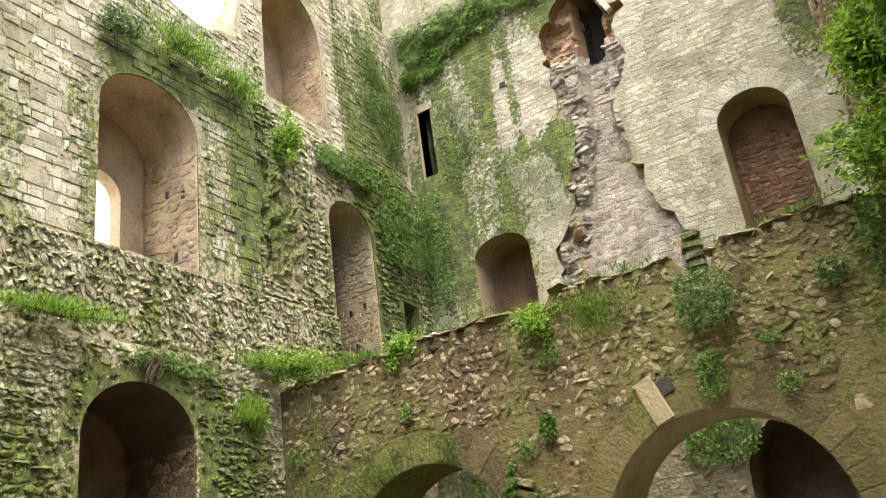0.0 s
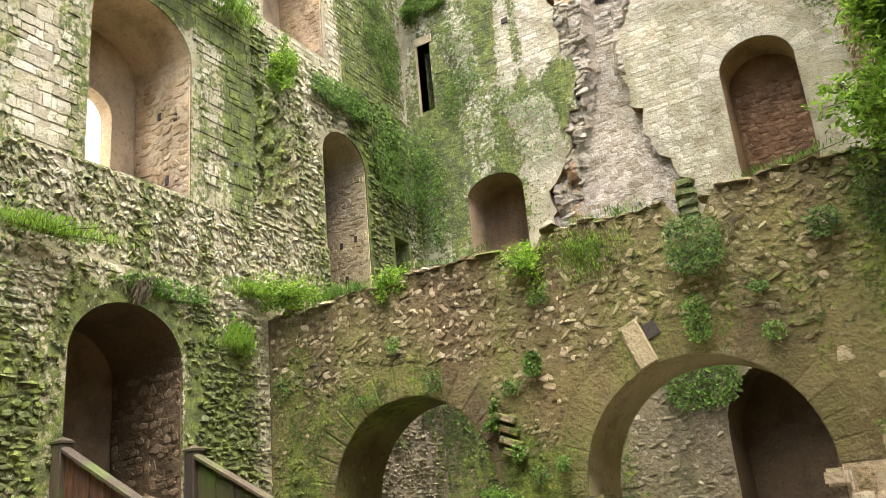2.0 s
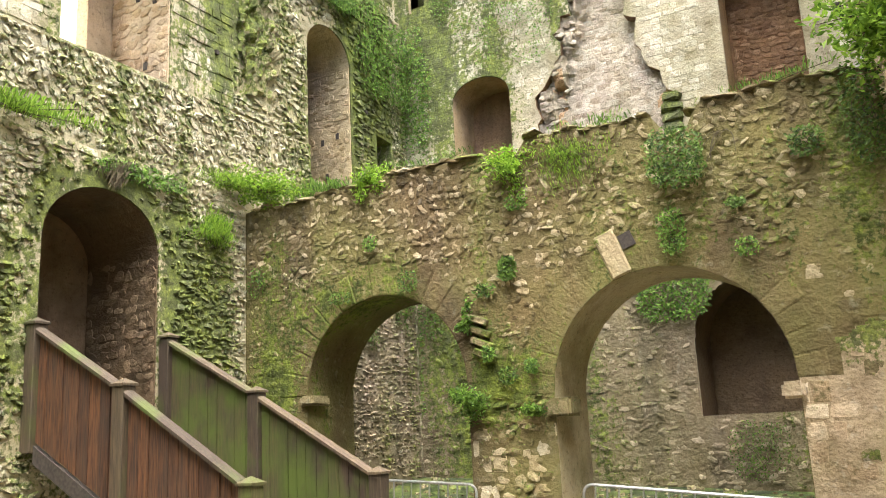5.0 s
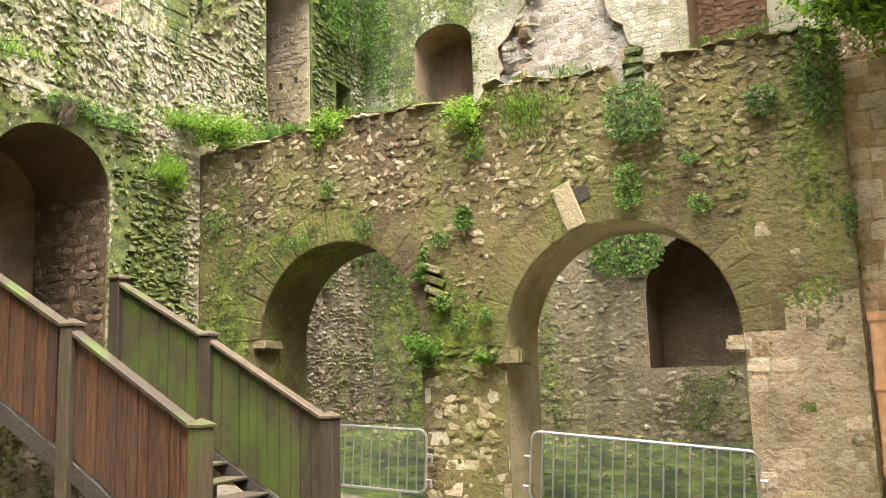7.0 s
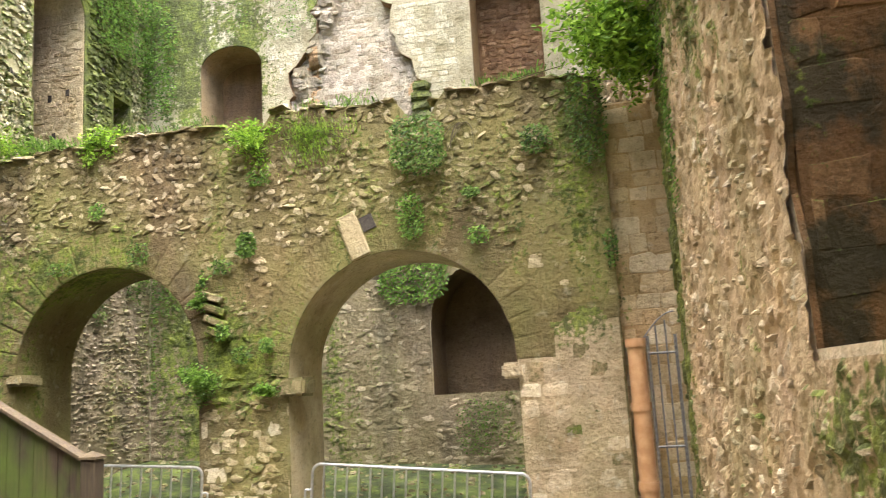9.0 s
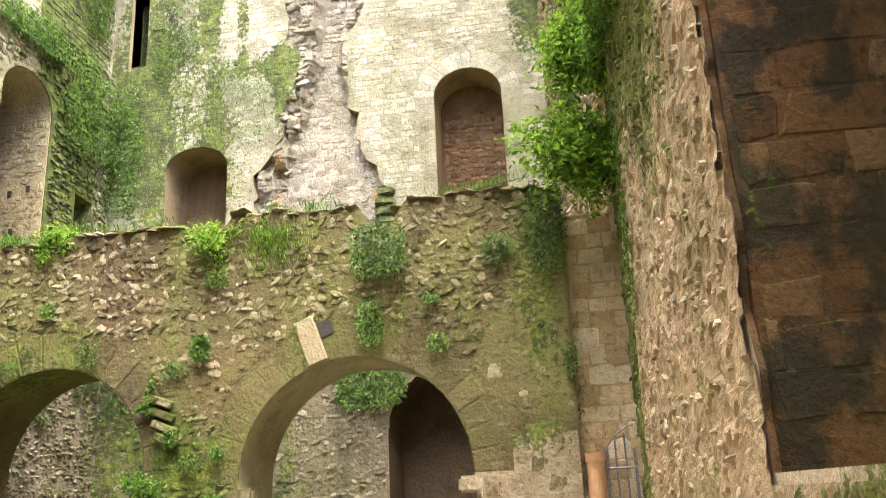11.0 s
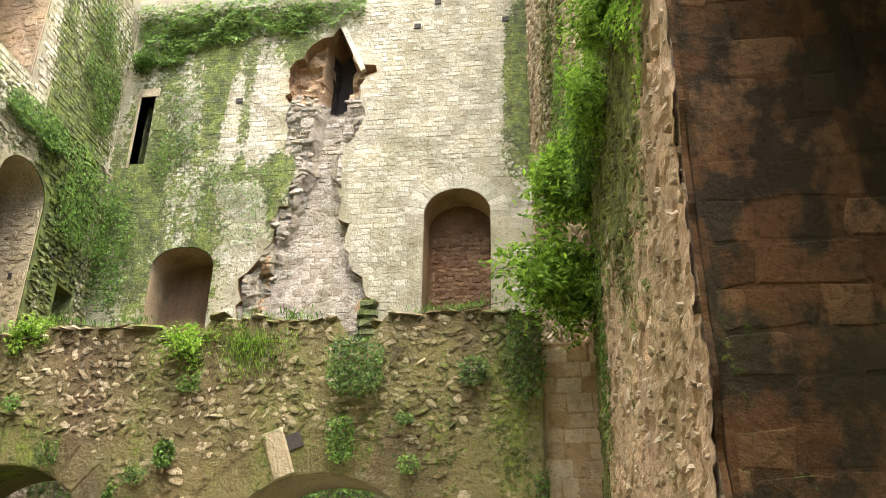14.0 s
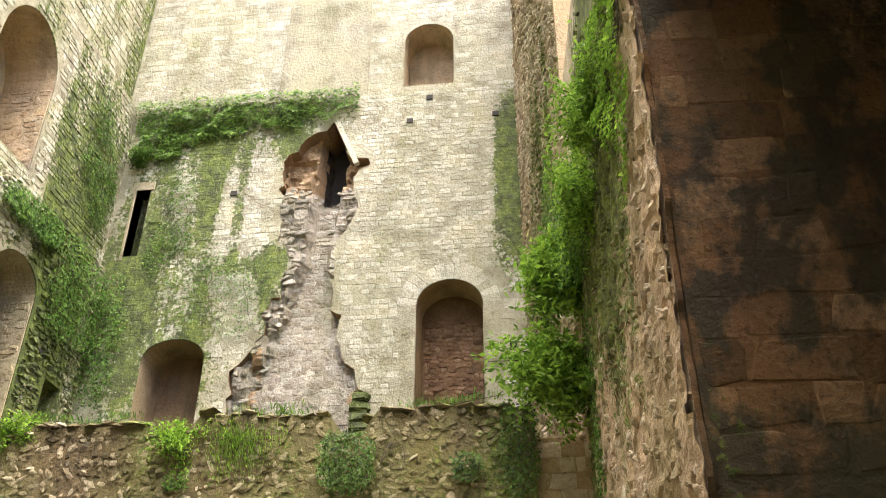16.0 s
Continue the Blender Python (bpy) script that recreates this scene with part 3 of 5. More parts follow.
def scar_depth(x, z):
    """How deep the torn-out flue lies behind the wall's face: a shaft above, a shallow funnel below, broken flanks at its sides."""
    mid = -6.3 - 0.26 * max(0.0, min(1.0, (18.3 - z) / 3.2)) + 0.05 * max(0.0, 15.0 - z)
    half = 0.40 + 0.26 * max(0.0, 15.2 - z) + 0.10 * noise.noise((z * 1.3, 3.0, 1.0 if x < mid else 5.0))
    d = abs(x - mid) - half
    deep = 0.62 if z > 15 else max(0.13, 0.62 - 0.10 * (15 - z))
    deep += 1.0 * max(0.0, min(1.0, (z - 17.3) / 1.0))
    flank = 0.10 + (0.42 * max(0.0, min(1.0, (z - 17.5) / 1.2)))
    flank += 0.10 * max(0.0, min(1.0, (13.8 - z) / 2)) + 0.16 * noise.fractal((x * 1.7, z * 1.7, 0), 1.0, 2.0, 4) + 0.14 * noise.cell((x * 2.3, z * 3.1, 3))
    k = max(0.0, min(1.0, 0.5 - d / 0.22))
    return max(0.035, deep * k + flank * (1 - k) + 0.025 * noise.fractal((x * 4, z * 4, 2), 1.0, 2.0, 3)), k


def build_scar():
    """The hollow of the torn-out flue: a shaft down the middle between two broken flanks."""
    bm, nx, nz = bmesh.new(), 90, 190
    x0, x1, z0, z1 = -9.1, -4.4, 8.6, 21.2
    grid = [[bm.verts.new((x, scar_depth(x, z)[0], z)) for z in (z0 + (z1 - z0) * j / nz for j in range(nz + 1))] for x in (x0 + (x1 - x0) * i / nx for i in range(nx + 1))]
    for i in range(nx):
        for j in range(nz):
            bm.faces.new((grid[i][j], grid[i + 1][j], grid[i + 1][j + 1], grid[i][j + 1]))
    for f in bm.faces:
        c = f.calc_center_median()
        raw = 17.9 + 0.7 * noise.noise((c.x * 1.3, c.z * 0.5, 2))
        rim = noise.noise((c.x * 1.1, c.z * 0.9, 8)) > 0.12 and c.z < 13.5 and (c.x < -7.9 or c.x > -5.2)
        # faces deeper than 1.1 are painted dark as the shaft's shade
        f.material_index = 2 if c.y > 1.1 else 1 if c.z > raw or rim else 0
    ob = part("flue_scar", bm, SCAR, back, "raw broken flue with crumbling edges")
    ob.data.materials.append(RAW)
    ob.data.materials.append(DEEP_SHADE)
    rnd, vs, fs, n, z = random.Random(73), [], [], 0, 9.0
    while z < 18.0:
        h, x = rnd.uniform(0.13, 0.21), -9.0
        while x < -4.6:
            w = rnd.uniform(0.18, 0.42)
            y, k = scar_depth(x + w / 2, z + h / 2)
            if rnd.random() < (0.8 if k > 0.5 else 0.55) and inside(x + w / 2, z + h / 2, SCAR_LINE):
                pts, faces = SHAPES[k > 0.5 and z < 16][rnd.randrange(10)]
                p, turn = (rnd.uniform(0.01, 0.03), rnd.uniform(-0.06, 0.06)) if k > 0.5 else (rnd.uniform(0.02, 0.08), rnd.uniform(-0.5, 0.5))
                a, b, c, sn = pts[:, 0] * w, pts[:, 2] * h, math.cos(turn), math.sin(turn)
                vs.append(np.stack([x + w / 2 + a * c + b * sn, y + pts[:, 1] * p, z + h / 2 - a * sn + b * c], 1))
                fs += [tuple(i + n for i in f) for f in faces]
                n += len(pts)
            x += w
        z += h
    tagged(place("broken_masonry", mesh_from("broken_masonry", np.concatenate(vs).tolist(), fs, SCAR), back), "", "", "", "stuff")
    bm = bmesh.new()
    # dark sheet behind the shaft, painted as its shade
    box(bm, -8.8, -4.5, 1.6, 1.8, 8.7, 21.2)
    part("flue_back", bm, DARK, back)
    bm = bmesh.new()
    box(bm, -0.09, 0.09, -0.04, 0.14, -1.0, 1.0, pose(-5.74, -0.08, 19.7, 0, -23, 0))
    part("leaning_stone", bm, BACK, back, "long pale stone leaning at the flue")
    bm = bmesh.new()
    rnd = random.Random(17)
    for k in range(6):
        w, h = rnd.uniform(0.22, 0.30), 0.30
        box(bm, -w, w, -0.22, 0.3, 0.0, h - 0.03, pose(rnd.uniform(-0.06, 0.06), 0, h * k, rnd.uniform(-6, 6), rnd.uniform(-8, 8), rnd.uniform(-15, 15)))
    bmesh.ops.bevel(bm, geom=bm.edges[:], offset=0.06, segments=3, affect="EDGES")
    for v in bm.verts:
        v.co += Vector(noise.noise_vector(v.co * 5)) * 0.05
    part("stub", bm, stone_mat("mossy stub stone", GREY, 0.55), back, "mossy stub of broken masonry", pose(-4.72, -0.06, 8.8))


build_scar()
for x0, x1, sp, cr, n in ((-3.2, -1.17, 13.35, 14.2, 15), (-11.7, -9.68, 11.9, 12.58, 15)):
    voussoirs(back, x0, x1, sp, cr, 0.55, BACK, n, 0.008, n)

# ---- arcade wall ----
ARCH_L, ARCH_R = (-11.63, -7.65, 2.5, 4.52), (-5.84, -1.58, 2.2, 4.34)
top_line = [(0.25, 7.2), (-0.13, 7.22), (-1.2, 7.26), (-2.58, 7.29), (-2.75, 7.1), (-2.95, 6.7), (-3.42, 6.65), (-3.52, 7.14), (-4.6, 7.22), (-6.05, 7.3),
            (-6.3, 6.95), (-6.9, 6.85), (-7.06, 7.14), (-8.3, 7.16), (-9.45, 7.2), (-9.6, 7.0), (-11.3, 7.02), (-12.2, 6.95), (-13.4, 6.95)]
rnd = random.Random(11)
rough_top = []
for i, (a, b) in enumerate(zip(top_line, top_line[1:])):
    n = max(1, int(abs(a[0] - b[0]) / 0.22))
    rough_top += [(a[0] + (b[0] - a[0]) * k / n, a[1] + (b[1] - a[1]) * k / n + (rnd.uniform(-0.04, 0.05) if k else 0)) for k in range(n)]
rough_top.append(top_line[-1])


def opening(x0, x1, spring, crown, n=22):
    return [(x0, -2)] + arch(x0, x1, spring, spring, crown, n)[1:-1] + [(x1, -2)]


ARCADE_LINE = [(-13.4, -2)] + opening(*ARCH_L) + opening(*ARCH_R) + [(0.25, -2)] + rough_top
arcade = slab("wall_arcade", ARCADE_LINE, [], 1.75, ARC_MORTAR, pose(0, YA, 0), "ochre rubble wall pierced by two round arches", category="wall")
voussoirs(arcade, *ARCH_R, 0.55, ARC_MORTAR, 19, 0.007, 5)
voussoirs(arcade, *ARCH_L, 0.72, ARC_MORTAR, 15, 0.016, 6)
# reveals paler than the wall: light from behind put into their colour
arcade.data.materials.append(REVEAL)
for f in arcade.data.polygons:
    if abs(f.normal.y) < 0.5 and -6.0 < f.center.x < -1.4 and f.center.z < 4.5:
        f.material_index = 1

# ---- left wall, in storeys that step back ----
def left_wall(name, x, z0, z1, holes, material, label, depth=2.3):
    return slab(name, [(-5, z0), (24, z0), (24, z1), (-5, z1)], holes, depth, material, pose(x, 0, 0, 0, 0, 90), label, category="wall")


DOOR = arch(9.72, 12.48, 1.95, 5.5, 6.66)
WIN = arch(9.98, 12.78, 9.5, 13.0, 14.1)
WIN_TALL = arch(17.75, 19.85, 8.5, 12.5, 13.4)
DOOR_SMALL = [(21.2, 8.4), (21.2, 10.75), (22.05, 10.7), (22.05, 8.4)]
BIG_ARCH = arch(15.62, 18.33, 15.9, 18.9, 20.6)
BREACH = ragged([(12.2, 17.1), (11.8, 21.2), (14.9, 21.2), (14.6, 18.6), (14.45, 17.25), (13.5, 16.95)], 0.10, 0.4, 9)
left_low = left_wall("wall_west_lower", XL, -2, 7.43, [DOOR], LEFT_MORTAR, "mossy rubble wall with an arched doorway")
left_band = slab("wall_west_band", [(-5, 7.43), (24, 7.43), (24, 9.43), (22.05, 9.43), (22.05, 8.4), (21.2, 8.4), (21.2, 9.43), (19.85, 9.43), (19.85, 8.5), (17.75, 8.5), (17.75, 9.43), (-5, 9.43)],
                 [], 2.3, LEFT_MORTAR, pose(XL - 0.05, 0, 0, 0, 0, 90), "band of slanting rubble masonry under the windows", category="wall")
left_mid = slab("wall_west_middle", [(-5, 9.43), (17.75, 9.43)] + WIN_TALL[1:-1] + [(19.85, 9.43), (21.2, 9.43), (21.2, 10.75), (22.05, 10.7), (22.05, 9.43), (24, 9.43), (24, 15.2), (-5, 15.2)],
                [WIN], 2.3, LEFT_MORTAR, pose(XL - 0.12, 0, 0, 0, 0, 90), "weathered limestone wall with arched window recesses", category="wall")
left_high = left_wall("wall_west_high", XL - 0.35, 15.2, 21.9, [BIG_ARCH, BREACH], LEFT_MORTAR, "mossy limestone wall with a large arch", 0.6)
left_top = left_wall("wall_west_upper", XL - 1.0, 21.9, TOP, [], LEFT_MORTAR, "pale upper wall set back above a ledge")
WIN_OUT = arch(10.7, 12.08, 10.3, 11.9, 12.5)
recess(left_mid, WIN, 1.95, NICHE, [WIN_OUT])
lining(left_mid, WIN, 1.95, NICHE)
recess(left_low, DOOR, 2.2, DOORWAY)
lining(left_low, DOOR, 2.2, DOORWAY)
recess(left_mid, WIN_TALL, 1.6, NICHE_GREY)
# dark sheet in the small door, coloured as the shade inside
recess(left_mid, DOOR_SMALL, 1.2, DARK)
lining(left_mid, WIN_TALL, 1.6, NICHE_GREY)
recess(left_high, BIG_ARCH, 1.7, NICHE)
lining(left_high, BIG_ARCH, 1.7, NICHE)

# ---- right wall ----
def plan_wall(name, a, b, z0, z1, holes, depth, material, label):
    """A wall face between two points of the plan, seen with a at its left."""
    d = Vector((b[0] - a[0], b[1] - a[1]))
    turn = math.degrees(math.atan2(d.y, d.x))
    return slab(name, [(0, z0), (d.length, z0), (d.length, z1), (0, z1)], holes, depth, material, pose(a[0], a[1], 0, 0, 0, turn), label, category="wall")


edge = [(7.40 + 0.06 * math.sin(z * 0.9) + 0.14 * noise.fractal((z * 0.8, 0.0, 2.0), 0.9, 2.1, 4), z) for z in [1.85 + 0.1 * k for k in range(87)]]
d_near = Vector((1.78 - 1.25, 6.9 - 15.0))
turn_near = math.degrees(math.atan2(d_near.y, d_near.x))
NEAR_TOP = 14.6
NEAR_LINE = [(0, -2), (14.2, -2), (14.2, 1.83)] + edge + [(7.6, 10.6), (12.2, 10.6), (12.2, 1.95), (14.0, 1.95), (14.2, NEAR_TOP), (0, NEAR_TOP)]
right_near = slab("wall_east", NEAR_LINE, [], 0.06, RIGHT_MORTAR, pose(1.25, 15.0, 0, 0, 0, turn_near), "pinkish flaking rubble wall with a deep opening", category="wall")
# edge faces beside the opening take the jamb's dark mortar colour
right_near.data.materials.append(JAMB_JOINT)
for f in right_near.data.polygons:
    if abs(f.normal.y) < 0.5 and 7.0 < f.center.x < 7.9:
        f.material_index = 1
right_far = plan_wall("wall_east_far", (0.12, 22.94), (1.22, 15.02), 6.6, 27.5, [], 3.0, RIGHT_MORTAR, "mossy rubble wall above the arcade")
right_low = plan_wall("wall_east_low", (0.10, 22.94), (0.27, 16.87), -2, 6.6, [], 3.0, RIGHT_MORTAR, "damp rubble wall behind the arcade")
strip_core = prism("wall_east_pier", [(0.25, 15.45), (1.3, 15.45), (1.3, 16.86), (0.25, 16.86)], -2, 6.75, ORANGE, "orange stained dressed stone pier")
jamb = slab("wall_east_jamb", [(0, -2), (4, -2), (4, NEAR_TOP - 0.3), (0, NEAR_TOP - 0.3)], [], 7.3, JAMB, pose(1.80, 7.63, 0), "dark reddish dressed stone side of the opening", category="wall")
# unseen outer wall, added to keep light off the jamb
prism("wall_east_outer", [(4.9, -3.9), (5.3, -3.9), (5.3, 7.6), (4.9, 7.6)], -2, 14, JAMB_JOINT, "unseen dark wall added to keep light out of the deep opening")
# unseen wall behind the camera, its height set to shade arcade and jamb
prism("wall_south", [(-16, -5.2), (6, -5.2), (6, -3.9), (-16, -3.9)], -2, 19, LEFT_MORTAR, "unseen limestone wall added to shade the arcade")
# unseen vault, added to block sun and sky from the opening
prism("wall_east_vault", [(2.1, -3.8), (5.3, -3.8), (5.3, 7.6), (2.1, 7.6)], 10.6, 11.2, JAMB_JOINT, "unseen dark vault added to shade the deep opening")
prism("wall_east_sill", [(2.02, 7.6), (4.9, 7.6), (4.9, -3.8), (2.45, -3.8)], -2, 1.80, RIGHT_MORTAR, "low rubble wall under the deep opening")
slab("wall_north_panel", [(-8.6, 21.95), (-5.2, 21.95), (-5.35, TOP), (-8.5, TOP)], [], 0.07, BACK_MORTAR, pose(0, YB + 0.38, 0), "smooth pale panel of the upper wall", category="wall")
bm = bmesh.new()
box(bm, -24.2, -24, -2, 32, 4, 34)
tagged(part("backdrop", bm, GLOW), "bright overcast sky outside the windows", "sky", "", "structure")

# ---- the stones of the walls ----
def outside(*loops, low=None):
    return lambda u, v: not any(inside(u, v, l) for l in loops)


def in_arcade(u, v):
    return inside(u, v, ARCADE_LINE)


def grown(loop, by):
    cx, cz = sum(p[0] for p in loop) / len(loop), sum(p[1] for p in loop) / len(loop)
    return [(x + (by if x > cx else -by), z + (by if z > cz else -by)) for x, z in loop]


clear_back = outside(grown(NICHE_TALL, 0.5), grown(NICHE_LOW, 0.45), LOW_WINDOW, grown(SLIT, 0.12), grown(SCAR_LINE, 0.0))
lay(back, -13.5, 0.1, 7.0, 21.85, clear_back, (0.17, 0.46), (0.14, 0.22), (0.002, 0.017), BACK, True, 31, 0.008, 0.74, near=(-3.0, 15.5))
lay(back, -13.5, 0.0, -0.6, 7.0, outside(grown(LOW_WINDOW, 0.03)), (0.12, 0.40), (0.09, 0.20), (0.01, 0.055), BACK_LOW, False, 32, 0.01, 0.6, twist=0.5)
lay(back_top, -14.4, 1.2, 21.95, 30.5, outside(grown(UPPER_WINDOW, 0.1)), (0.30, 0.66), (0.22, 0.32), (0.002, 0.010), BACK, True, 33, 0.010, 0.75)
lay(arcade, -13.3, 0.2, -0.9, 2.2, lambda u, v: in_arcade(u, v) and u < -1.4, (0.16, 0.40), (0.11, 0.22), (0.015, 0.06), ARC, False, 41, 0.01, 0.55, twist=0.4)
def off_rings(u, v):
    if not in_arcade(u, v):
        return False
    for x0, x1, sp, cr in (ARCH_L, ARCH_R):
        c, a, b = (x0 + x1) / 2, (x1 - x0) / 2 + 0.66, cr - sp + 0.66
        if v > sp and ((u - c) / a) ** 2 + ((v - sp) / b) ** 2 < 1:
            return False
    return True


pier_blocks = lambda u, v: off_rings(u, v) and v < 2.9 + 0.8 * noise.noise((u * 1.1, 0.0, 6)) + 0.2 * noise.noise((u * 4.0, 0.0, 2))
lay(arcade, -1.57, 0.22, -1.2, 4.2, pier_blocks, (0.28, 0.66), (0.22, 0.38), (0.018, 0.036), PALE, True, 42, 0.015, 0.66, near=(-0.7, 1.0), singles=120)
lay(arcade, -1.57, 0.22, 2.4, 5.2, lambda u, v: off_rings(u, v) and not pier_blocks(u, v), (0.24, 0.55), (0.18, 0.30), (0.004, 0.018), ARC, True, 46, 0.010, 0.8)
lay(arcade, -7.6, -5.86, -0.9, 2.0, in_arcade, (0.26, 0.55), (0.2, 0.32), (0.006, 0.03), REVEAL, True, 47, 0.010, 0.6)


lay(arcade, -13.3, 0.2, 2.2, 5.0, lambda u, v: off_rings(u, v) and u < -1.4, (0.16, 0.40), (0.10, 0.20), (0.008, 0.03), ARC, False, 43, 0.01, 0.5, twist=0.4)
lay(arcade, -13.3, 0.2, 5.0, 7.3, off_rings, (0.10, 0.30), (0.07, 0.17), (0.014, 0.048), ARC, False, 44, 0.01, 0.72, lean=0.45, twist=0.6, near=(-5.0, 6.2))

lay(left_low, -4, 15.1, -0.6, 7.4, outside(grown(DOOR, 0.42)), (0.14, 0.44), (0.08, 0.18), (0.02, 0.07), LEFT, False, 51, 0.02, 0.9, near=(12.0, 5.5))
lay(left_low, 16.9, 22.9, -0.6, 7.4, outside(), (0.12, 0.34), (0.07, 0.15), (0.02, 0.07), BACK_LOW, False, 52, 0.02, 0.8)
BAND_OUT = [(17.75, 8.5), (17.75, 9.6), (19.85, 9.6), (19.85, 8.5)]
lay(left_band, -4, 22.9, 7.5, 9.4, outside(BAND_OUT, grown(DOOR_SMALL, 0.05)), (0.10, 0.18), (0.17, 0.27), (0.02, 0.065), LEFT, False, 53, 0.015, 0.92, lean=0.6, near=(11.0, 8.4))
ruined = ragged([(14.8, 13.2), (15.9, 13.2), (16.4, 12.0), (16.3, 10.0), (15.0, 10.0), (14.9, 11.4)], 0.2, 0.4, 13)
clear_mid = outside(grown(WIN, 0.05), grown(WIN_TALL, 0.05), grown(DOOR_SMALL, 0.05), ruined)
lay(left_mid, -4, 14.8, 9.5, 15.15, clear_mid, (0.18, 0.60), (0.14, 0.34), (0.006, 0.045), LEFT, True, 54, 0.008, 0.80, near=(9.0, 11.5))
lay(left_mid, 14.8, 22.9, 9.5, 15.15, clear_mid, (0.18, 0.44), (0.14, 0.24), (0.03, 0.09), LEFT, False, 55, 0.02, 0.9)
clear_high = outside(grown(BIG_ARCH, 0.05), BREACH)
lay(left_high, -4, 23.2, 15.3, 21.8, clear_high, (0.14, 0.42), (0.11, 0.21), (0.008, 0.04), LEFT, True, 56, 0.008, 0.78)
lay(left_top, -4, 23.2, 22.0, 30.5, outside(), (0.3, 0.6), (0.22, 0.32), (0.015, 0.04), LEFT, True, 57, 0.03, 0.85)
in_near = lambda u, v: inside(u, v, NEAR_LINE)
lay(right_near, 0.1, 9.0, -1.2, 13.5, in_near, (0.07, 0.24), (0.08, 0.26), (0.045, 0.10), RIGHT, False, 61, 0.02, 0.10, twist=0.5, near=(5.5, 3.5))
lay(right_far, 0.2, 7.9, 6.8, 27, outside(), (0.14, 0.38), (0.12, 0.24), (0.03, 0.10), RIGHT, False, 62, 0.02, 0.9)
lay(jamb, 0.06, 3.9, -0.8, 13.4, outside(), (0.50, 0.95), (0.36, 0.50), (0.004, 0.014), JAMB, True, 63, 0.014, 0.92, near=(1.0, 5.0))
strip = slab("pier_face", [(0.25, -1.6), (1.28, -1.6), (1.28, 6.7), (0.25, 6.7)], [], 0.04, ORANGE, pose(0, 15.40, 0), "orange stained pier of dressed stone blocks", category="pier")
lay(strip, 0.27, 1.27, -1.5, 6.65, outside(), (0.30, 0.52), (0.26, 0.36), (0.005, 0.016), ORANGE, True, 64, 0.012, 0.95, near=(0.7, 3))


# ragged coping stones along the arcade's top
def coping():
    rnd, u = random.Random(71), -13.2
    while u < 0.1:
        w = rnd.uniform(0.22, 0.5)
        z = max((zz for x, zz in [(a[0] + (b[0] - a[0]) * f, a[1] + (b[1] - a[1]) * f) for a, b in zip(top_line, top_line[1:]) for f in (0.0, 0.25, 0.5, 0.75)] if abs(x - u - w / 2) < 0.35), default=7.1)
        lows = [zz for x, zz in rough_top if abs(x - u - w / 2) < w / 2]
        z = min(lows) if lows else z
        vs, fs = SHAPES[False][rnd.randrange(10)]
        me = mesh_from("coping_stone", [(x * w, y * 0.25, zz * rnd.uniform(0.09, 0.14)) for x, y, zz in vs], fs, ARC)
        place("coping_stone", me, arcade, pose(u + w / 2, 0.18 + rnd.uniform(-0.05, 0.05), z + 0.02))
        u += w * 0.95


coping()


# hollow where the west wall's facing has fallen away
def ruined_patch():
    bm, n = bmesh.new(), 40
    g = [[bm.verts.new((14.5 + 2.2 * i / n, -0.02 - 0.30 * abs(noise.fractal((i * 0.16, j * 0.16, 5), 1, 2, 4)) - 0.12 * noise.cell((i * 0.3, j * 0.35, 9)), 9.7 + 3.8 * j / n)) for j in range(n + 1)] for i in range(n + 1)]
    for i in range(n):
        for j in range(n):
            if inside(g[i][j].co.x, g[i][j].co.z, ruined):
                bm.faces.new((g[i][j], g[i + 1][j], g[i + 1][j + 1], g[i][j + 1]))
    bmesh.ops.delete(bm, geom=[v for v in bm.verts if not v.link_faces], context="VERTS")
    part("broken_facing", bm, LEFT_MORTAR, left_mid, "rough patch of broken masonry")


ruined_patch()
# dark square blocks painted as the shade in holes left by old scaffolding
for u, v in ((-3.58, 20.5), (-0.6, 20.55), (-9.55, 17.9), (-2.9, 21.5), (-0.3, 11.9)):
    bm = bmesh.new()
    box(bm, -0.11, 0.11, -0.05, 0.02, -0.09, 0.09)
    part("beam_hole_shade", bm, DARK, back, "", pose(u, -0.004, v))

# small chips of stone between the larger ones
lay(arcade, -13.3, 0.2, -0.9, 7.2, lambda u, v: off_rings(u, v) and (u < -1.7 or v > 3.6), (0.07, 0.17), (0.06, 0.13), (0.015, 0.045), ARC, False, 81, 0.0, 0.24, twist=0.9)
lay(left_low, -4, 15.1, -0.6, 7.4, outside(grown(DOOR, 0.05)), (0.08, 0.18), (0.06, 0.12), (0.03, 0.09), LEFT, False, 82, 0.0, 0.25)
lay(left_band, -4, 22.9, 7.45, 9.4, outside(BAND_OUT, DOOR_SMALL), (0.10, 0.22), (0.05, 0.11), (0.03, 0.10), LEFT, False, 83, 0.0, 0.3, lean=0.4)
lay(right_near, 0.1, 9.0, -1.2, 10.5, in_near, (0.05, 0.14), (0.06, 0.16), (0.05, 0.10), RIGHT, False, 84, 0.0, 0.09, twist=0.6)
lay(left_mid, 14.8, 22.9, 9.5, 15.15, clear_mid, (0.08, 0.2), (0.06, 0.14), (0.02, 0.08), LEFT, False, 85, 0.0, 0.25)

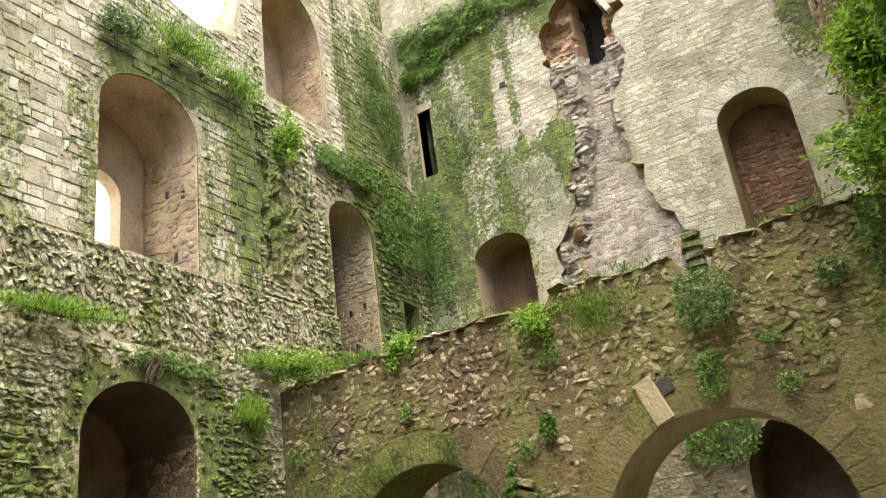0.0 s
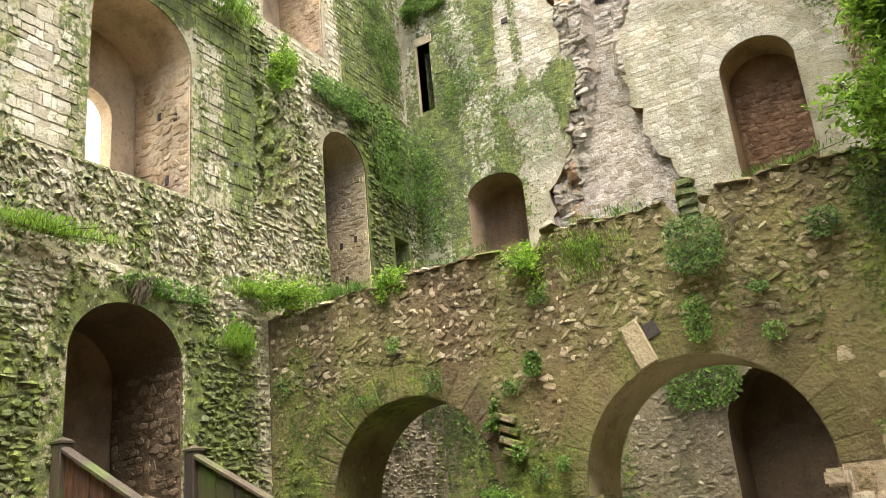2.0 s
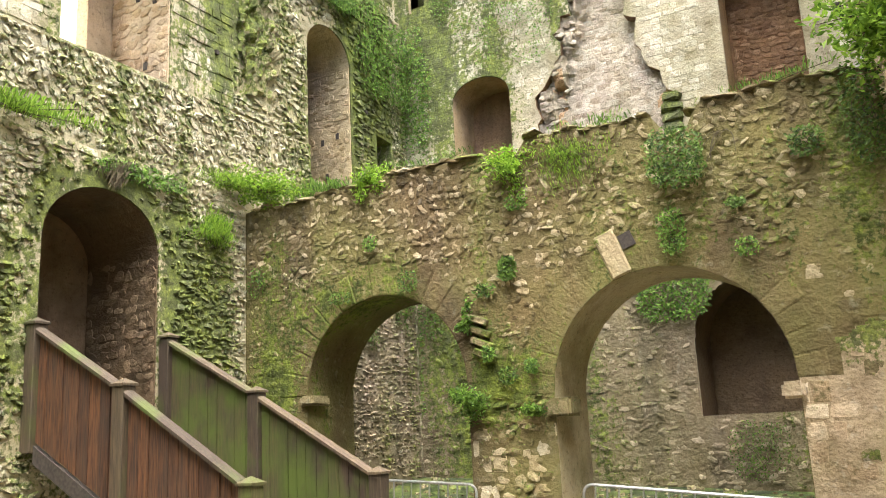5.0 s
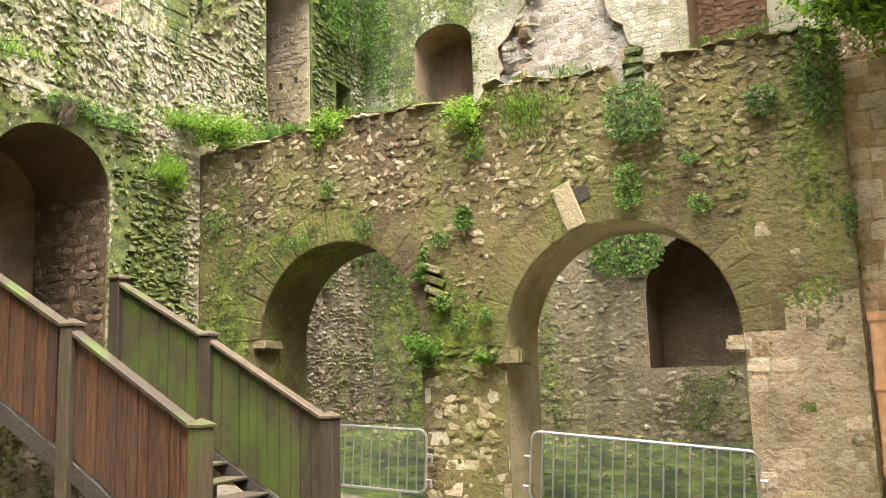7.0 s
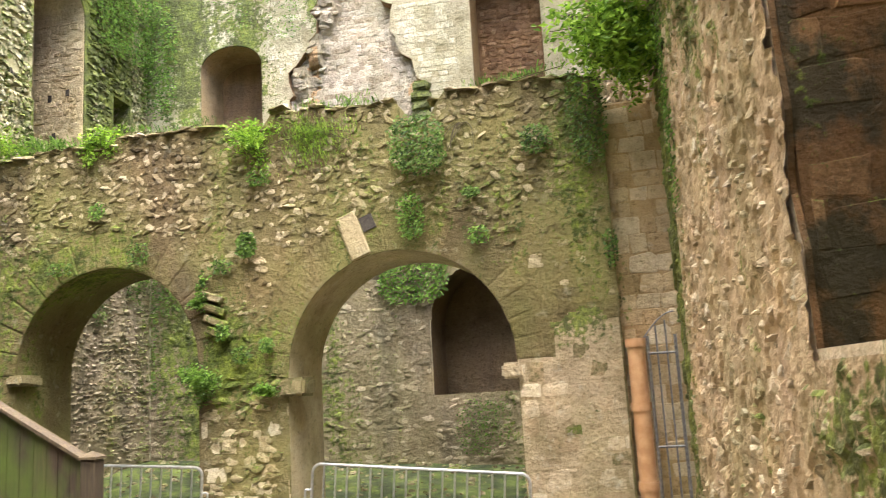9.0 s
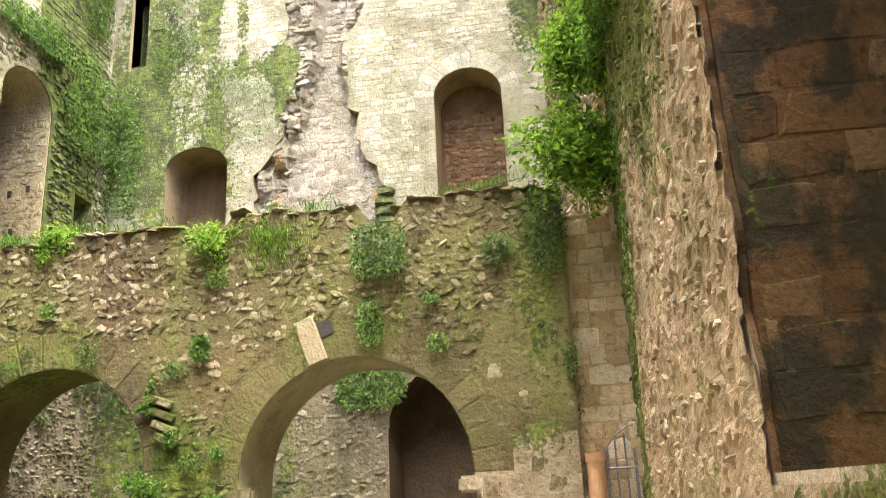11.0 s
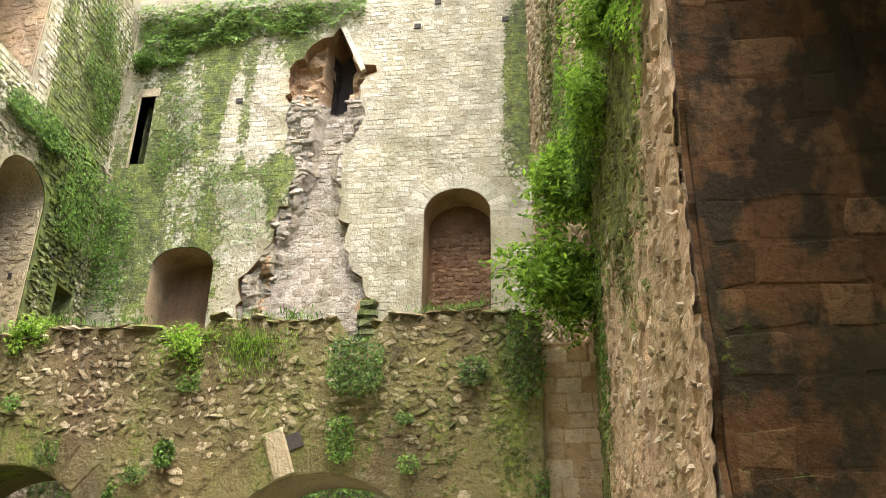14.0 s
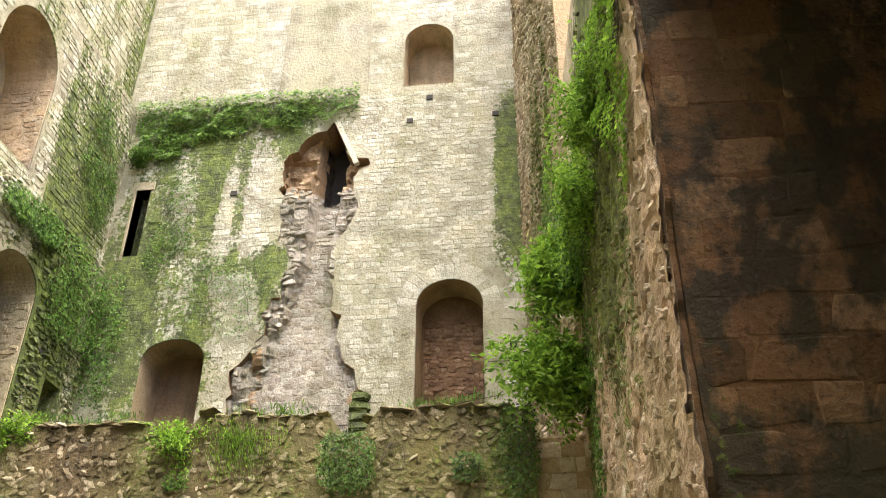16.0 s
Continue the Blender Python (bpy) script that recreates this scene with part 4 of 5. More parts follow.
# rubble inside the recesses
def side_stones(wall, x, depth, z0, z1, material, seed, fill, holes=()):
    """The far side of a recess in the west wall: a rough face of flush stones with a few dark blocks as the shade of
    beam holes.
    """
    face = slab("recess_side", [(0.02, z0), (depth - 0.04, z0), (depth - 0.04, z1), (0.02, z1)], [], 0.02, material, pose(x - 0.03, depth, 0, 0, 0, -90), "", kind="", parent=wall)
    lay(face, 0.05, depth - 0.06, z0 + 0.02, z1 - 0.02, outside(), (0.16, 0.42), (0.12, 0.26), (0.008, 0.035), material, False, seed, 0.0, fill, twist=0.15)
    for u, v in holes:
        bm = bmesh.new()
        box(bm, -0.05, 0.06, -0.028, 0.02, -0.09, 0.10)
        part("beam_hole_shade", bm, DARK, wall, "", pose(x - 0.03, depth - u, v, 0, 0, -90))


side_stones(left_mid, 12.78, 1.95, 9.5, 13.0, NICHE, 91, 0.8, ((0.9, 11.9), (1.45, 11.7), (1.2, 10.1)))
side_stones(left_mid, 19.85, 1.6, 8.6, 12.5, NICHE_GREY, 92, 0.8, ((0.55, 10.3), (1.1, 10.4), (0.7, 9.2)))
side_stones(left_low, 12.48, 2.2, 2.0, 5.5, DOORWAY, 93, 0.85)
side_stones(left_high, 18.33, 1.7, 15.95, 18.9, NICHE, 94, 0.7)
lay(tall_fill, -3.1, -1.27, 8.8, 13.3, outside(), (0.14, 0.40), (0.10, 0.20), (0.01, 0.04), RUSTY, False, 95, 0.0, 0.85, near=(-2.2, 11), singles=120)
# small dark blocks painted as the shade of beam holes
for u, v in ((16.95, 9.9), (14.2, 10.8), (20.6, 11.3)):
    bm = bmesh.new()
    box(bm, -0.05, 0.05, -0.05, 0.02, -0.05, 0.06)
    part("beam_hole_shade", bm, DARK, left_mid, "", pose(u, -0.02, v))


def relief(wall, u0, u1, v0, v1, keep, cell, amount, scale, material, seed, ledge=0.35):
    """The rough skin of old render on a wall: lumps, hollows and flaked edges."""
    nu, nv = int((u1 - u0) / cell), int((v1 - v0) / cell)
    vs, ok = [], []
    for i in range(nu + 1):
        for j in range(nv + 1):
            u, v = u0 + (u1 - u0) * i / nu, v0 + (v1 - v0) * j / nv
            a = noise.fractal((u * scale, v * scale * 0.8, seed), 0.9, 2.1, 5)
            b = noise.noise((u * scale * 0.5, v * scale * 0.35, seed + 7))
            lump = max(0.0, 0.45 + 0.55 * a) * amount + (ledge * amount if b > 0.08 else 0.0)
            vs.append((u, -0.003 - lump, v))
            ok.append(keep(u, v))
    fs = []
    for i in range(nu):
        for j in range(nv):
            k = i * (nv + 1) + j
            q = (k, k + nv + 1, k + nv + 2, k + 1)
            if all(ok[n] for n in q):
                fs.append(q)
    place("render_skin", mesh_from("render_skin", vs, fs, material), wall)


skin_edge = lambda u, v: v < 1.78 or u < 7.46 + 0.06 * math.sin(v * 0.9) + 0.14 * noise.fractal((v * 0.8, 0.0, 2.0), 0.9, 2.1, 4)
relief(right_near, 0.02, 10.5, -1.4, 12.0, skin_edge, 0.045, 0.06, 5.5, RIGHT_MORTAR, 3, 0.6)
relief(back, -13.35, 0.05, -0.8, 7.0, outside(grown(LOW_WINDOW, -0.05)), 0.06, 0.02, 2.5, LOW_MORTAR, 9)
relief(left_low, 16.9, 22.9, -0.8, 7.3, outside(), 0.10, 0.02, 2.5, LOW_MORTAR, 11)
relief(arcade, -1.57, 0.22, -1.3, 4.2, pier_blocks, 0.05, 0.018, 3.5, PALE_MORTAR, 13)
relief(arcade, -13.35, 0.22, -1.2, 7.1, lambda u, v: off_rings(u, v) and (u < -1.6 or not pier_blocks(u, v)), 0.075, 0.016, 3.0, ARC_MORTAR, 5)

# ---- wooden stair ----
def build_stair():
    root = tagged(new("wooden_stair"), "weathered brown wooden stair with boarded sides up to the doorway", "stair")
    root.matrix_basis = PLAN @ pose(-10.8, 11.1, -0.7)
    def put(name, bm, material, parent=root, label=""):
        ob = part(name, bm, material, parent, label, pose(10.8, -11.1, 0.7) if parent is root else None)
        return ob
    for k in range(11):
        z = -0.55 + 0.257 * k
        x = -9.0 - 0.453 * k
        bm = bmesh.new()
        box(bm, x - 0.5, x + 0.03, 9.75, 12.55, z - 0.055, z)
        bmesh.ops.bevel(bm, geom=bm.edges[:], offset=0.012, segments=1, affect="EDGES")
        put("tread", bm, POST)
    for y, material, tops in ((9.62, BOARD, ((-13.25, 3.84), (-11.0, 2.62), (-8.35, 1.05))), (12.60, BOARD_GREEN, ((-13.22, 3.80), (-10.86, 2.54), (-8.16, 1.0)))):
        dy = 0.09
        for x, top in tops:
            bm = bmesh.new()
            box(bm, x - 0.13, x + 0.13, y - 0.13, y + 0.13, -1.1 if x > -13 else 1.6, top - 0.03)
            bmesh.ops.bevel(bm, geom=bm.edges[:], offset=0.015, segments=1, affect="EDGES")
            post = put("post", bm, POST)
            bm = bmesh.new()
            s = 0.155
            base = [bm.verts.new((x + a * s, y + b * s, top - 0.03 + c)) for c in (0, 0.04) for a, b in ((-1, -1), (1, -1), (1, 1), (-1, 1))]
            tip = bm.verts.new((x, y, top + 0.10))
            bm.faces.new(base[3::-1])
            for i in range(4):
                bm.faces.new((base[i], base[(i + 1) % 4], base[4 + (i + 1) % 4], base[4 + i]))
                bm.faces.new((base[4 + i], base[4 + (i + 1) % 4], tip))
            part("cap", bm, POST, post)
        for (xa, za), (xb, zb) in zip(tops, tops[1:]):
            g = (zb - za) / (xb - xa)
            run = lambda x: za + g * (x - xa) - 0.06
            bm = bmesh.new()
            vs = [bm.verts.new((x, y + sy, run(x) + dz)) for x in (xa + 0.13, xb - 0.13) for sy, dz in ((-0.12, -0.06), (0.12, -0.06), (0.12, 0.0), (0.06, 0.035), (-0.06, 0.035), (-0.12, 0.0))]
            for i in range(6):
                bm.faces.new((vs[i], vs[(i + 1) % 6], vs[6 + (i + 1) % 6], vs[6 + i]))
            bm.faces.new(vs[5::-1]), bm.faces.new(vs[6:])
            put("handrail", bm, POST)
            bm = bmesh.new()
            vs = [bm.verts.new((x, y + sy, run(x) - 1.98 + dz)) for x in (xa + 0.13, xb - 0.13) for sy, dz in ((-0.05, -0.3), (0.05, -0.3), (0.05, 0.0), (-0.05, 0.0))]
            for i in range(4):
                bm.faces.new((vs[i], vs[(i + 1) % 4], vs[4 + (i + 1) % 4], vs[4 + i]))
            put("stringer", bm, DARK)
            x, rnd = xa + 0.14, random.Random(int(y * 10 + xa * 7))
            while x < xb - 0.2:
                w = min(rnd.uniform(0.19, 0.27), xb - 0.135 - x)
                off = rnd.uniform(-0.012, 0.012)
                bm = bmesh.new()
                q = [(x, run(x) - 0.06), (x + w - 0.014, run(x + w) - 0.06), (x + w - 0.014, run(x + w) - 1.92), (x, run(x) - 1.92)]
                vs = [bm.verts.new((px, y + off + sy, pz)) for sy in (-0.022, 0.022) for px, pz in q]
                bm.faces.new(vs[:4]), bm.faces.new(vs[7:3:-1])
                for i in range(4):
                    bm.faces.new((vs[i], vs[4 + i], vs[4 + (i + 1) % 4], vs[(i + 1) % 4]))
                bmesh.ops.recalc_face_normals(bm, faces=bm.faces[:])
                put("board", bm, material)
                x += w


build_stair()


# ---- steel barriers in the arches ----
def build_barrier(a, b, height):
    """A crowd-control barrier between two points of the ground."""
    a, b = Vector(a), Vector(b)
    along = (b - a)
    length = along.length
    root = tagged(new("barrier"), "galvanised steel barrier with upright bars across the arch", "barrier", "barriers in the arches")
    root.matrix_basis = PLAN @ pose(*a, 0, -math.degrees(math.asin(along.z / length)), math.degrees(math.atan2(along.y, along.x)))
    low, r, c = 0.30, 0.027, 0.16
    ring = []
    for cx, cz, t0 in ((c, height - c, 180), (length - c, height - c, 90), (length - c, low + c, 0), (c, low + c, -90)):
        ring += [Vector((cx + c * math.cos(radians(t0 - 15 * i)), 0, cz + c * math.sin(radians(t0 - 15 * i)))) for i in range(7)]
    bm = bmesh.new()
    for p, q in zip(ring, ring[1:] + ring[:1]):
        rod(bm, p, q, r, 8)
    part("frame", bm, GALV, root)
    n = 17
    for i in range(1, n + 1):
        x = length * i / (n + 1)
        bm = bmesh.new()
        rod(bm, (x, 0, low), (x, 0, height), 0.017, 6)
        part("bar", bm, GALV, root)
    for x in (length * 0.15, length * 0.85):
        bm = bmesh.new()
        rod(bm, (x, 0, low), (x, 0, 0.12), 0.025)
        rod(bm, (x, 0, 0.12), (x, -0.42, 0.0), 0.025)
        rod(bm, (x, 0, 0.12), (x, 0.42, 0.0), 0.025)
        part("foot", bm, GALV, root)
    for x, s in ((0, -1), (length, 1)):
        for z in (low + 0.25, height - 0.45):
            bm = bmesh.new()
            rod(bm, (x, 0, z), (x + s * 0.12, 0, z), 0.02, 6)
            rod(bm, (x + s * 0.12, 0, z), (x + s * 0.12, 0, z - 0.14), 0.02, 6)
            part("hook", bm, GALV, root)


build_barrier((-5.42, 14.8, -0.92), (-1.58, 14.75, -1.24), 1.52)
build_barrier((-11.2, 14.85, -0.66), (-7.5, 14.8, -0.86), 1.47)


# ---- iron gate and clay pipe by the pier ----
def build_gate():
    root = tagged(new("iron_gate"), "narrow grey iron gate with upright bars before the pier", "gate")
    root.matrix_basis = PLAN @ pose(0.66, 15.12, -1.3)
    bm = bmesh.new()
    for x in (0, 0.46):
        rod(bm, (x, 0, 0), (x, 0, 3.75), 0.028)
    for z in (0.15, 1.9, 3.45):
        rod(bm, (0, 0, z), (0.46, 0, z), 0.022)
    part("frame", bm, IRON, root)
    for x in (0.15, 0.31):
        bm = bmesh.new()
        rod(bm, (x, 0, 0.1), (x, 0, 3.85 + 0.5 * x), 0.016, 6)
        part("bar", bm, IRON, root)
    bm = bmesh.new()
    pts = [Vector((-0.06 + 0.54 * i / 10, 0, 3.72 + 0.42 * math.sin(i / 10 * 1.6))) for i in range(11)]
    for p, q in zip(pts, pts[1:]):
        rod(bm, p, q, 0.014, 6)
    part("arched_stay", bm, IRON, root)
    root = tagged(new("clay_pipe"), "orange clay pipe standing against the pier", "pipe")
    root.matrix_basis = PLAN @ pose(0.46, 15.2, -1.4)
    bm = bmesh.new()
    rod(bm, (0, 0, 0), (0, 0, 3.75), 0.15, 20)
    part("shaft", bm, CLAY, root)
    for z in (1.3, 2.6, 3.68):
        bm = bmesh.new()
        rod(bm, (0, 0, z), (0, 0, z + 0.14), 0.175, 20)
        part("collar", bm, CLAY, root)


build_gate()


# ---- stones and timber set in the arcade ----
def arcade_details():
    bm = bmesh.new()
    box(bm, -0.20, 0.20, -0.05, 0.1, -0.48, 0.42, pose(-4.50, 0, 4.70, 0, -20, 0))
    bmesh.ops.bevel(bm, geom=bm.edges[:], offset=0.03, segments=1, affect="EDGES")
    part("slanting_stone", bm, PALE_MORTAR, arcade, "pale dressed stone set aslant")
    # dark block that stands for a hole's shade
    bm = bmesh.new()
    box(bm, -0.13, 0.13, -0.03, 0.02, -0.14, 0.14, pose(-4.2, 0, 4.9, 0, -20, 0))
    part("beam_hole_shade", bm, DARK, arcade)
    for x0, x1, z, h in ((-5.98, -5.5, 1.78, 0.34), (-1.85, -1.5, 1.88, 0.26), (-11.75, -11.4, 2.3, 0.22)):
        bm = bmesh.new()
        box(bm, x0, x1, -0.16, 0.55, z, z + h)
        bmesh.ops.bevel(bm, geom=bm.edges[:], offset=0.05, segments=2, affect="EDGES")
        for v in bm.verts:
            v.co += Vector(noise.noise_vector(v.co * 4)) * 0.03
        part("impost_stone", bm, PALE if x0 > -6 else ARC, arcade, "pale projecting stone at the arch's springing")
    rnd = random.Random(5)
    for k in range(4):
        bm = bmesh.new()
        box(bm, -0.25, 0.25, -0.12, 0.1, -0.07, 0.07, pose(-7.35 + 0.05 * k, -0.02, 3.75 - 0.24 * k, 0, 18 + rnd.uniform(-8, 8), 0))
        bmesh.ops.bevel(bm, geom=bm.edges[:], offset=0.02, segments=1, affect="EDGES")
        part("loose_stone", bm, ARC, arcade)
    bm = bmesh.new()
    for box_ in ((-13.14, -13.06, 15.5, 18.4), (-13.2, -12.44, 18.28, 18.6)):
        box(bm, box_[0], box_[1], -0.05, 0.5, box_[2], box_[3])
    pale = bmesh.new()
    box(pale, -12.40, -11.95, -0.035, 0.05, 16.9, 17.35)
    bmesh.ops.bevel(pale, geom=pale.edges[:], offset=0.02, segments=1, affect="EDGES")
    part("pale_block", pale, BACK_MORTAR, back, "pale dressed block beside the slit window")
    part("slit_surround", bm, PALE, back, "pale dressed surround of the slit window")


arcade_details()


def dry_roots(at, seed):
    """Bare roots hanging out of the wall's top."""
    rnd = random.Random(seed)
    root = tagged(new("dry_roots"), "bare brown roots hanging from the arcade wall", "roots")
    root.matrix_basis = PLAN @ pose(*at)
    for _ in range(7):
        p, d = Vector((rnd.uniform(-0.15, 0.15), 0.04, 0.0)), Vector((rnd.uniform(-0.09, 0.12), -0.03, -0.03))
        bm, last = bmesh.new(), None
        for k in range(7):
            r = 0.013 - 0.0015 * k
            ring = [bm.verts.new(p + Vector((r * math.cos(1.2566 * i), r * math.sin(1.2566 * i), 0.0))) for i in range(5)]
            if last:
                for i in range(5):
                    bm.faces.new((last[i], last[(i + 1) % 5], ring[(i + 1) % 5], ring[i]))
            last, p, d = ring, p + d, d + Vector((rnd.gauss(0, 0.02), 0.005, -0.025))
        part("rootlet", bm, STEM, root)


dry_roots((-2.35, 15.06, 6.62), 4)


# ---- plants ----
def leaves_mesh(points, size, material, rnd, long=1.0, face=None, droop=0.0):
    vs, fs = [], []
    for p in points:
        s = size * 0.66 * rnd.uniform(0.6, 1.4)
        if face is None:
            q = Euler((rnd.uniform(-1.2, 1.2), rnd.uniform(-1.2, 1.2), rnd.uniform(0, 6.28))).to_matrix()
        else:
            q = (Vector(face) + Vector((rnd.uniform(-.6, .6), rnd.uniform(-.6, .6), rnd.uniform(-.2, .8)))).to_track_quat("Z", "Y").to_matrix() @ Euler((0, 0, rnd.uniform(0, 6.28))).to_matrix()
        n = len(vs)
        for x, y, z in ((0, -0.5 * long, 0), (0.32, -0.05 * long, 0.10), (0, 0.5 * long, -droop), (-0.32, -0.05 * long, 0.10)):
            vs.append(Vector(p) + q @ Vector((x * s, y * s, z * s)))
        fs += [(n, n + 1, n + 2), (n, n + 2, n + 3)]
    return mesh_from("leaves", vs, fs, material)


def plant(kind, at, radii, count, size, material, seed, label, face=(0, -1, 0), hang=0.0, grass=False):
    """A plant rooted in the wall at `at`: woody stems and a loose, uneven crown of leaves."""
    rnd = random.Random(seed)
    root = tagged(new(kind), label, "plant")
    root.matrix_basis = PLAN @ pose(*at)
    f = Vector(face)
    tips = []
    for _ in range(max(6, count // 60)):
        d = Vector((rnd.gauss(0, 0.5) * radii[0], rnd.gauss(0, 0.5) * radii[1], rnd.gauss(0.1 - hang, 0.5) * radii[2])) + f * rnd.uniform(0.0, 0.4) * radii[1]
        tips.append(d)
    bm = bmesh.new()
    for d in tips:
        mid = d * 0.5 + Vector((0, 0, 0.12 * radii[2]))
        rod(bm, (0, 0, 0), mid, 0.014, 5, 0.010)
        rod(bm, mid, d, 0.010, 5, 0.005)
    tagged(part("stem_net", bm, STEM, root), "", "", "", "stuff")
    pts = []
    for i in range(count if grass else int(count * 1.8)):
        d = rnd.choice(tips)
        k = rnd.uniform(0.45, 1.05)
        spread = 0.20
        pts.append(d * k + Vector((rnd.gauss(0, spread * radii[0]), rnd.gauss(0, spread * radii[1]), rnd.gauss(0, spread * radii[2]))))
    if grass:
        vs, fs = [], []
        for p in pts:
            n, h = len(vs), size * rnd.uniform(1.5, 4.0)
            a = rnd.uniform(0, 6.28)
            side = Vector((math.cos(a), math.sin(a), 0)) * size * 0.08
            out = Vector((rnd.uniform(-1, 1), rnd.uniform(-1, 1), 0)) * h * 0.35 + f * h * 0.25
            p = Vector(p)
            vs += [p - side, p + side, p + out * 0.5 + Vector((0, 0, h * 0.7)) + side * 0.7, p + out + Vector((0, 0, h * rnd.uniform(0.5, 1.0)))]
            fs += [(n, n + 1, n + 2), (n, n + 2, n + 3)]
        me = mesh_from("leaves", vs, fs, material)
    else:
        me = leaves_mesh(pts, size, material, rnd, 1.5, None, 0.2)
    tagged(place("foliage", me, root), "", "", "", "stuff")


def ivy(at, span, count, size, material, seed, label, turn=0.0, density=0.5, thick=0.12, name="ivy"):
    """Ivy spread over a wall face: leaves in patches over a net of stems; the span is along the wall and up."""
    rnd = random.Random(seed)
    root = tagged(new(name), label, "plant")
    root.matrix_basis = PLAN @ pose(*at, 0, 0, turn)
    bm = bmesh.new()
    for _ in range(4):
        p = Vector((rnd.uniform(-0.3, 0.3) * span[0], -0.03, -0.25 * span[1]))
        for _ in range(4):
            q = p + Vector((rnd.gauss(0, 0.05) * span[0], 0, span[1] / 10))
            q.x = max(-0.5 * span[0], min(0.5 * span[0], q.x))
            rod(bm, p, q, 0.007, 5)
            p = q
    tagged(part("stem_net", bm, STEM, root), "", "", "", "stuff")
    pts, tries = [], 0
    count = int(count * 1.8)
    while len(pts) < count and tries < count * 20:
        tries += 1
        u, v = rnd.uniform(-0.5, 0.5), rnd.uniform(-0.5, 0.5)
        n = 0.5 + 0.5 * noise.fractal((u * span[0] * 0.9 + seed, v * span[1] * 0.9, seed), 1, 2, 3)
        fall = 1 - min(1.0, (2 * abs(u)) ** 3 + (2 * abs(v)) ** 3)
        if fall > rnd.uniform(0.02, 0.25) and n * fall > 1 - density + rnd.uniform(-0.12, 0.12) - 0.2:
            pts.append((u * span[0], -rnd.uniform(0.03, thick + thick * n), v * span[1]))
    tagged(place("foliage", leaves_mesh(pts, size, material, rnd, 1.1, (0, -1, 0)), root), "", "", "", "stuff")


def ivy_sheet(at, span, count, size, material, seed, label, keep, turn=0.0, thick=0.35):
    """A thick curtain of ivy with an uneven outline: keep tells which part of the span it covers."""
    rnd = random.Random(seed)
    root = tagged(new("ivy"), label, "plant")
    root.matrix_basis = PLAN @ pose(*at, 0, 0, turn)
    bm = bmesh.new()
    for _ in range(26):
        p = Vector((rnd.uniform(-0.45, 0.45) * span[0], -0.03, 0.30 * span[1]))
        for _ in range(4):
            q = p + Vector((rnd.gauss(0, 0.15), 0, -rnd.uniform(0.08, 0.22)))
            if keep(q.x, q.z):
                rod(bm, p, q, 0.010, 5)
            p = q
    tagged(part("stem_net", bm, STEM, root), "", "", "", "stuff")
    pts, tries = [], 0
    while len(pts) < count and tries < count * 12:
        tries += 1
        u, v = rnd.uniform(-0.5, 0.5) * span[0], rnd.uniform(-0.5, 0.5) * span[1]
        lump = noise.fractal((u * 1.6, v * 1.6, seed), 1, 2, 3)
        if keep(u, v + rnd.gauss(0, 0.07)) and lump > -0.55 + rnd.uniform(-0.3, 0.3):
            pts.append((u, -0.03 - max(0.0, 0.35 + 0.65 * lump) * thick * rnd.uniform(0.5, 1.15), v))
    tagged(place("foliage", leaves_mesh(pts, size, material, rnd, 1.1, (0, -1, 0.35)), root), "", "", "", "stuff")


plant("shrub", (-6.45, 15.15, 6.75), (0.55, 0.35, 0.55), 1100, 0.09, BRIGHT_LEAF, 1, "bright green ferny shrub on the arcade wall")
plant("hanging_grass", (-5.2, 15.1, 6.75), (0.75, 0.15, 0.5), 2200, 0.035, BRIGHT_LEAF, 2, "tuft of green growth hanging from the arcade wall", hang=0.5, grass=True)
ivy((-3.12, 15.06, 6.2), (1.1, 1.15), 620, 0.10, IVY_LEAF, 3, "dense dark ivy clump in the arcade's notch", density=0.95, thick=0.3)
ivy((-3.33, 15.08, 4.9), (0.55, 0.9), 220, 0.09, MID_LEAF, 4, "small green ivy on the arcade wall", density=0.8, thick=0.15)
ivy((-0.96, 15.08, 6.1), (0.6, 0.55), 170, 0.09, IVY_LEAF, 5, "small dark ivy on the arcade wall", density=0.85, thick=0.15)
ivy((-0.02, 15.06, 6.4), (0.75, 1.9), 420, 0.09, IVY_LEAF, 6, "dark ivy trailing down the arcade's end", density=0.85, thick=0.25)
ivy((-6.58, 15.08, 4.67), (0.4, 0.5), 130, 0.13, IVY_LEAF, 7, "sprig of dark ivy on the arcade wall", density=0.8)
plant("shrub", (-7.6, 15.0, 3.7), (0.25, 0.2, 0.22), 200, 0.10, MID_LEAF, 8, "small green plant at the broken arch")
plant("shrub", (-7.5, 14.95, 2.15), (0.5, 0.3, 0.34), 520, 0.09, MID_LEAF, 9, "green leafy plant growing from the pier")
plant("shrub", (-6.1, 14.95, 1.95), (0.42, 0.2, 0.2), 380, 0.08, MID_LEAF, 10, "green leafy plant on the arch's springing stone")
plant("shrub", (-12.7, 15.0, 7.3), (0.9, 0.5, 0.5), 1300, 0.09, BRIGHT_LEAF, 11, "bright green plants in the corner of the walls")
plant("shrub", (-9.85, 15.2, 7.0), (0.5, 0.35, 0.45), 800, 0.09, BRIGHT_LEAF, 12, "bright green plant on the arcade wall")
plant("hanging_grass", (-11.3, 15.3, 7.1), (1.0, 0.3, 0.2), 700, 0.07, MID_LEAF, 13, "grass along the arcade's top", grass=True)
plant("hanging_grass", (-8.2, 15.3, 7.2), (1.1, 0.3, 0.12), 350, 0.05, MID_LEAF, 14, "sparse grass along the arcade's top", grass=True)
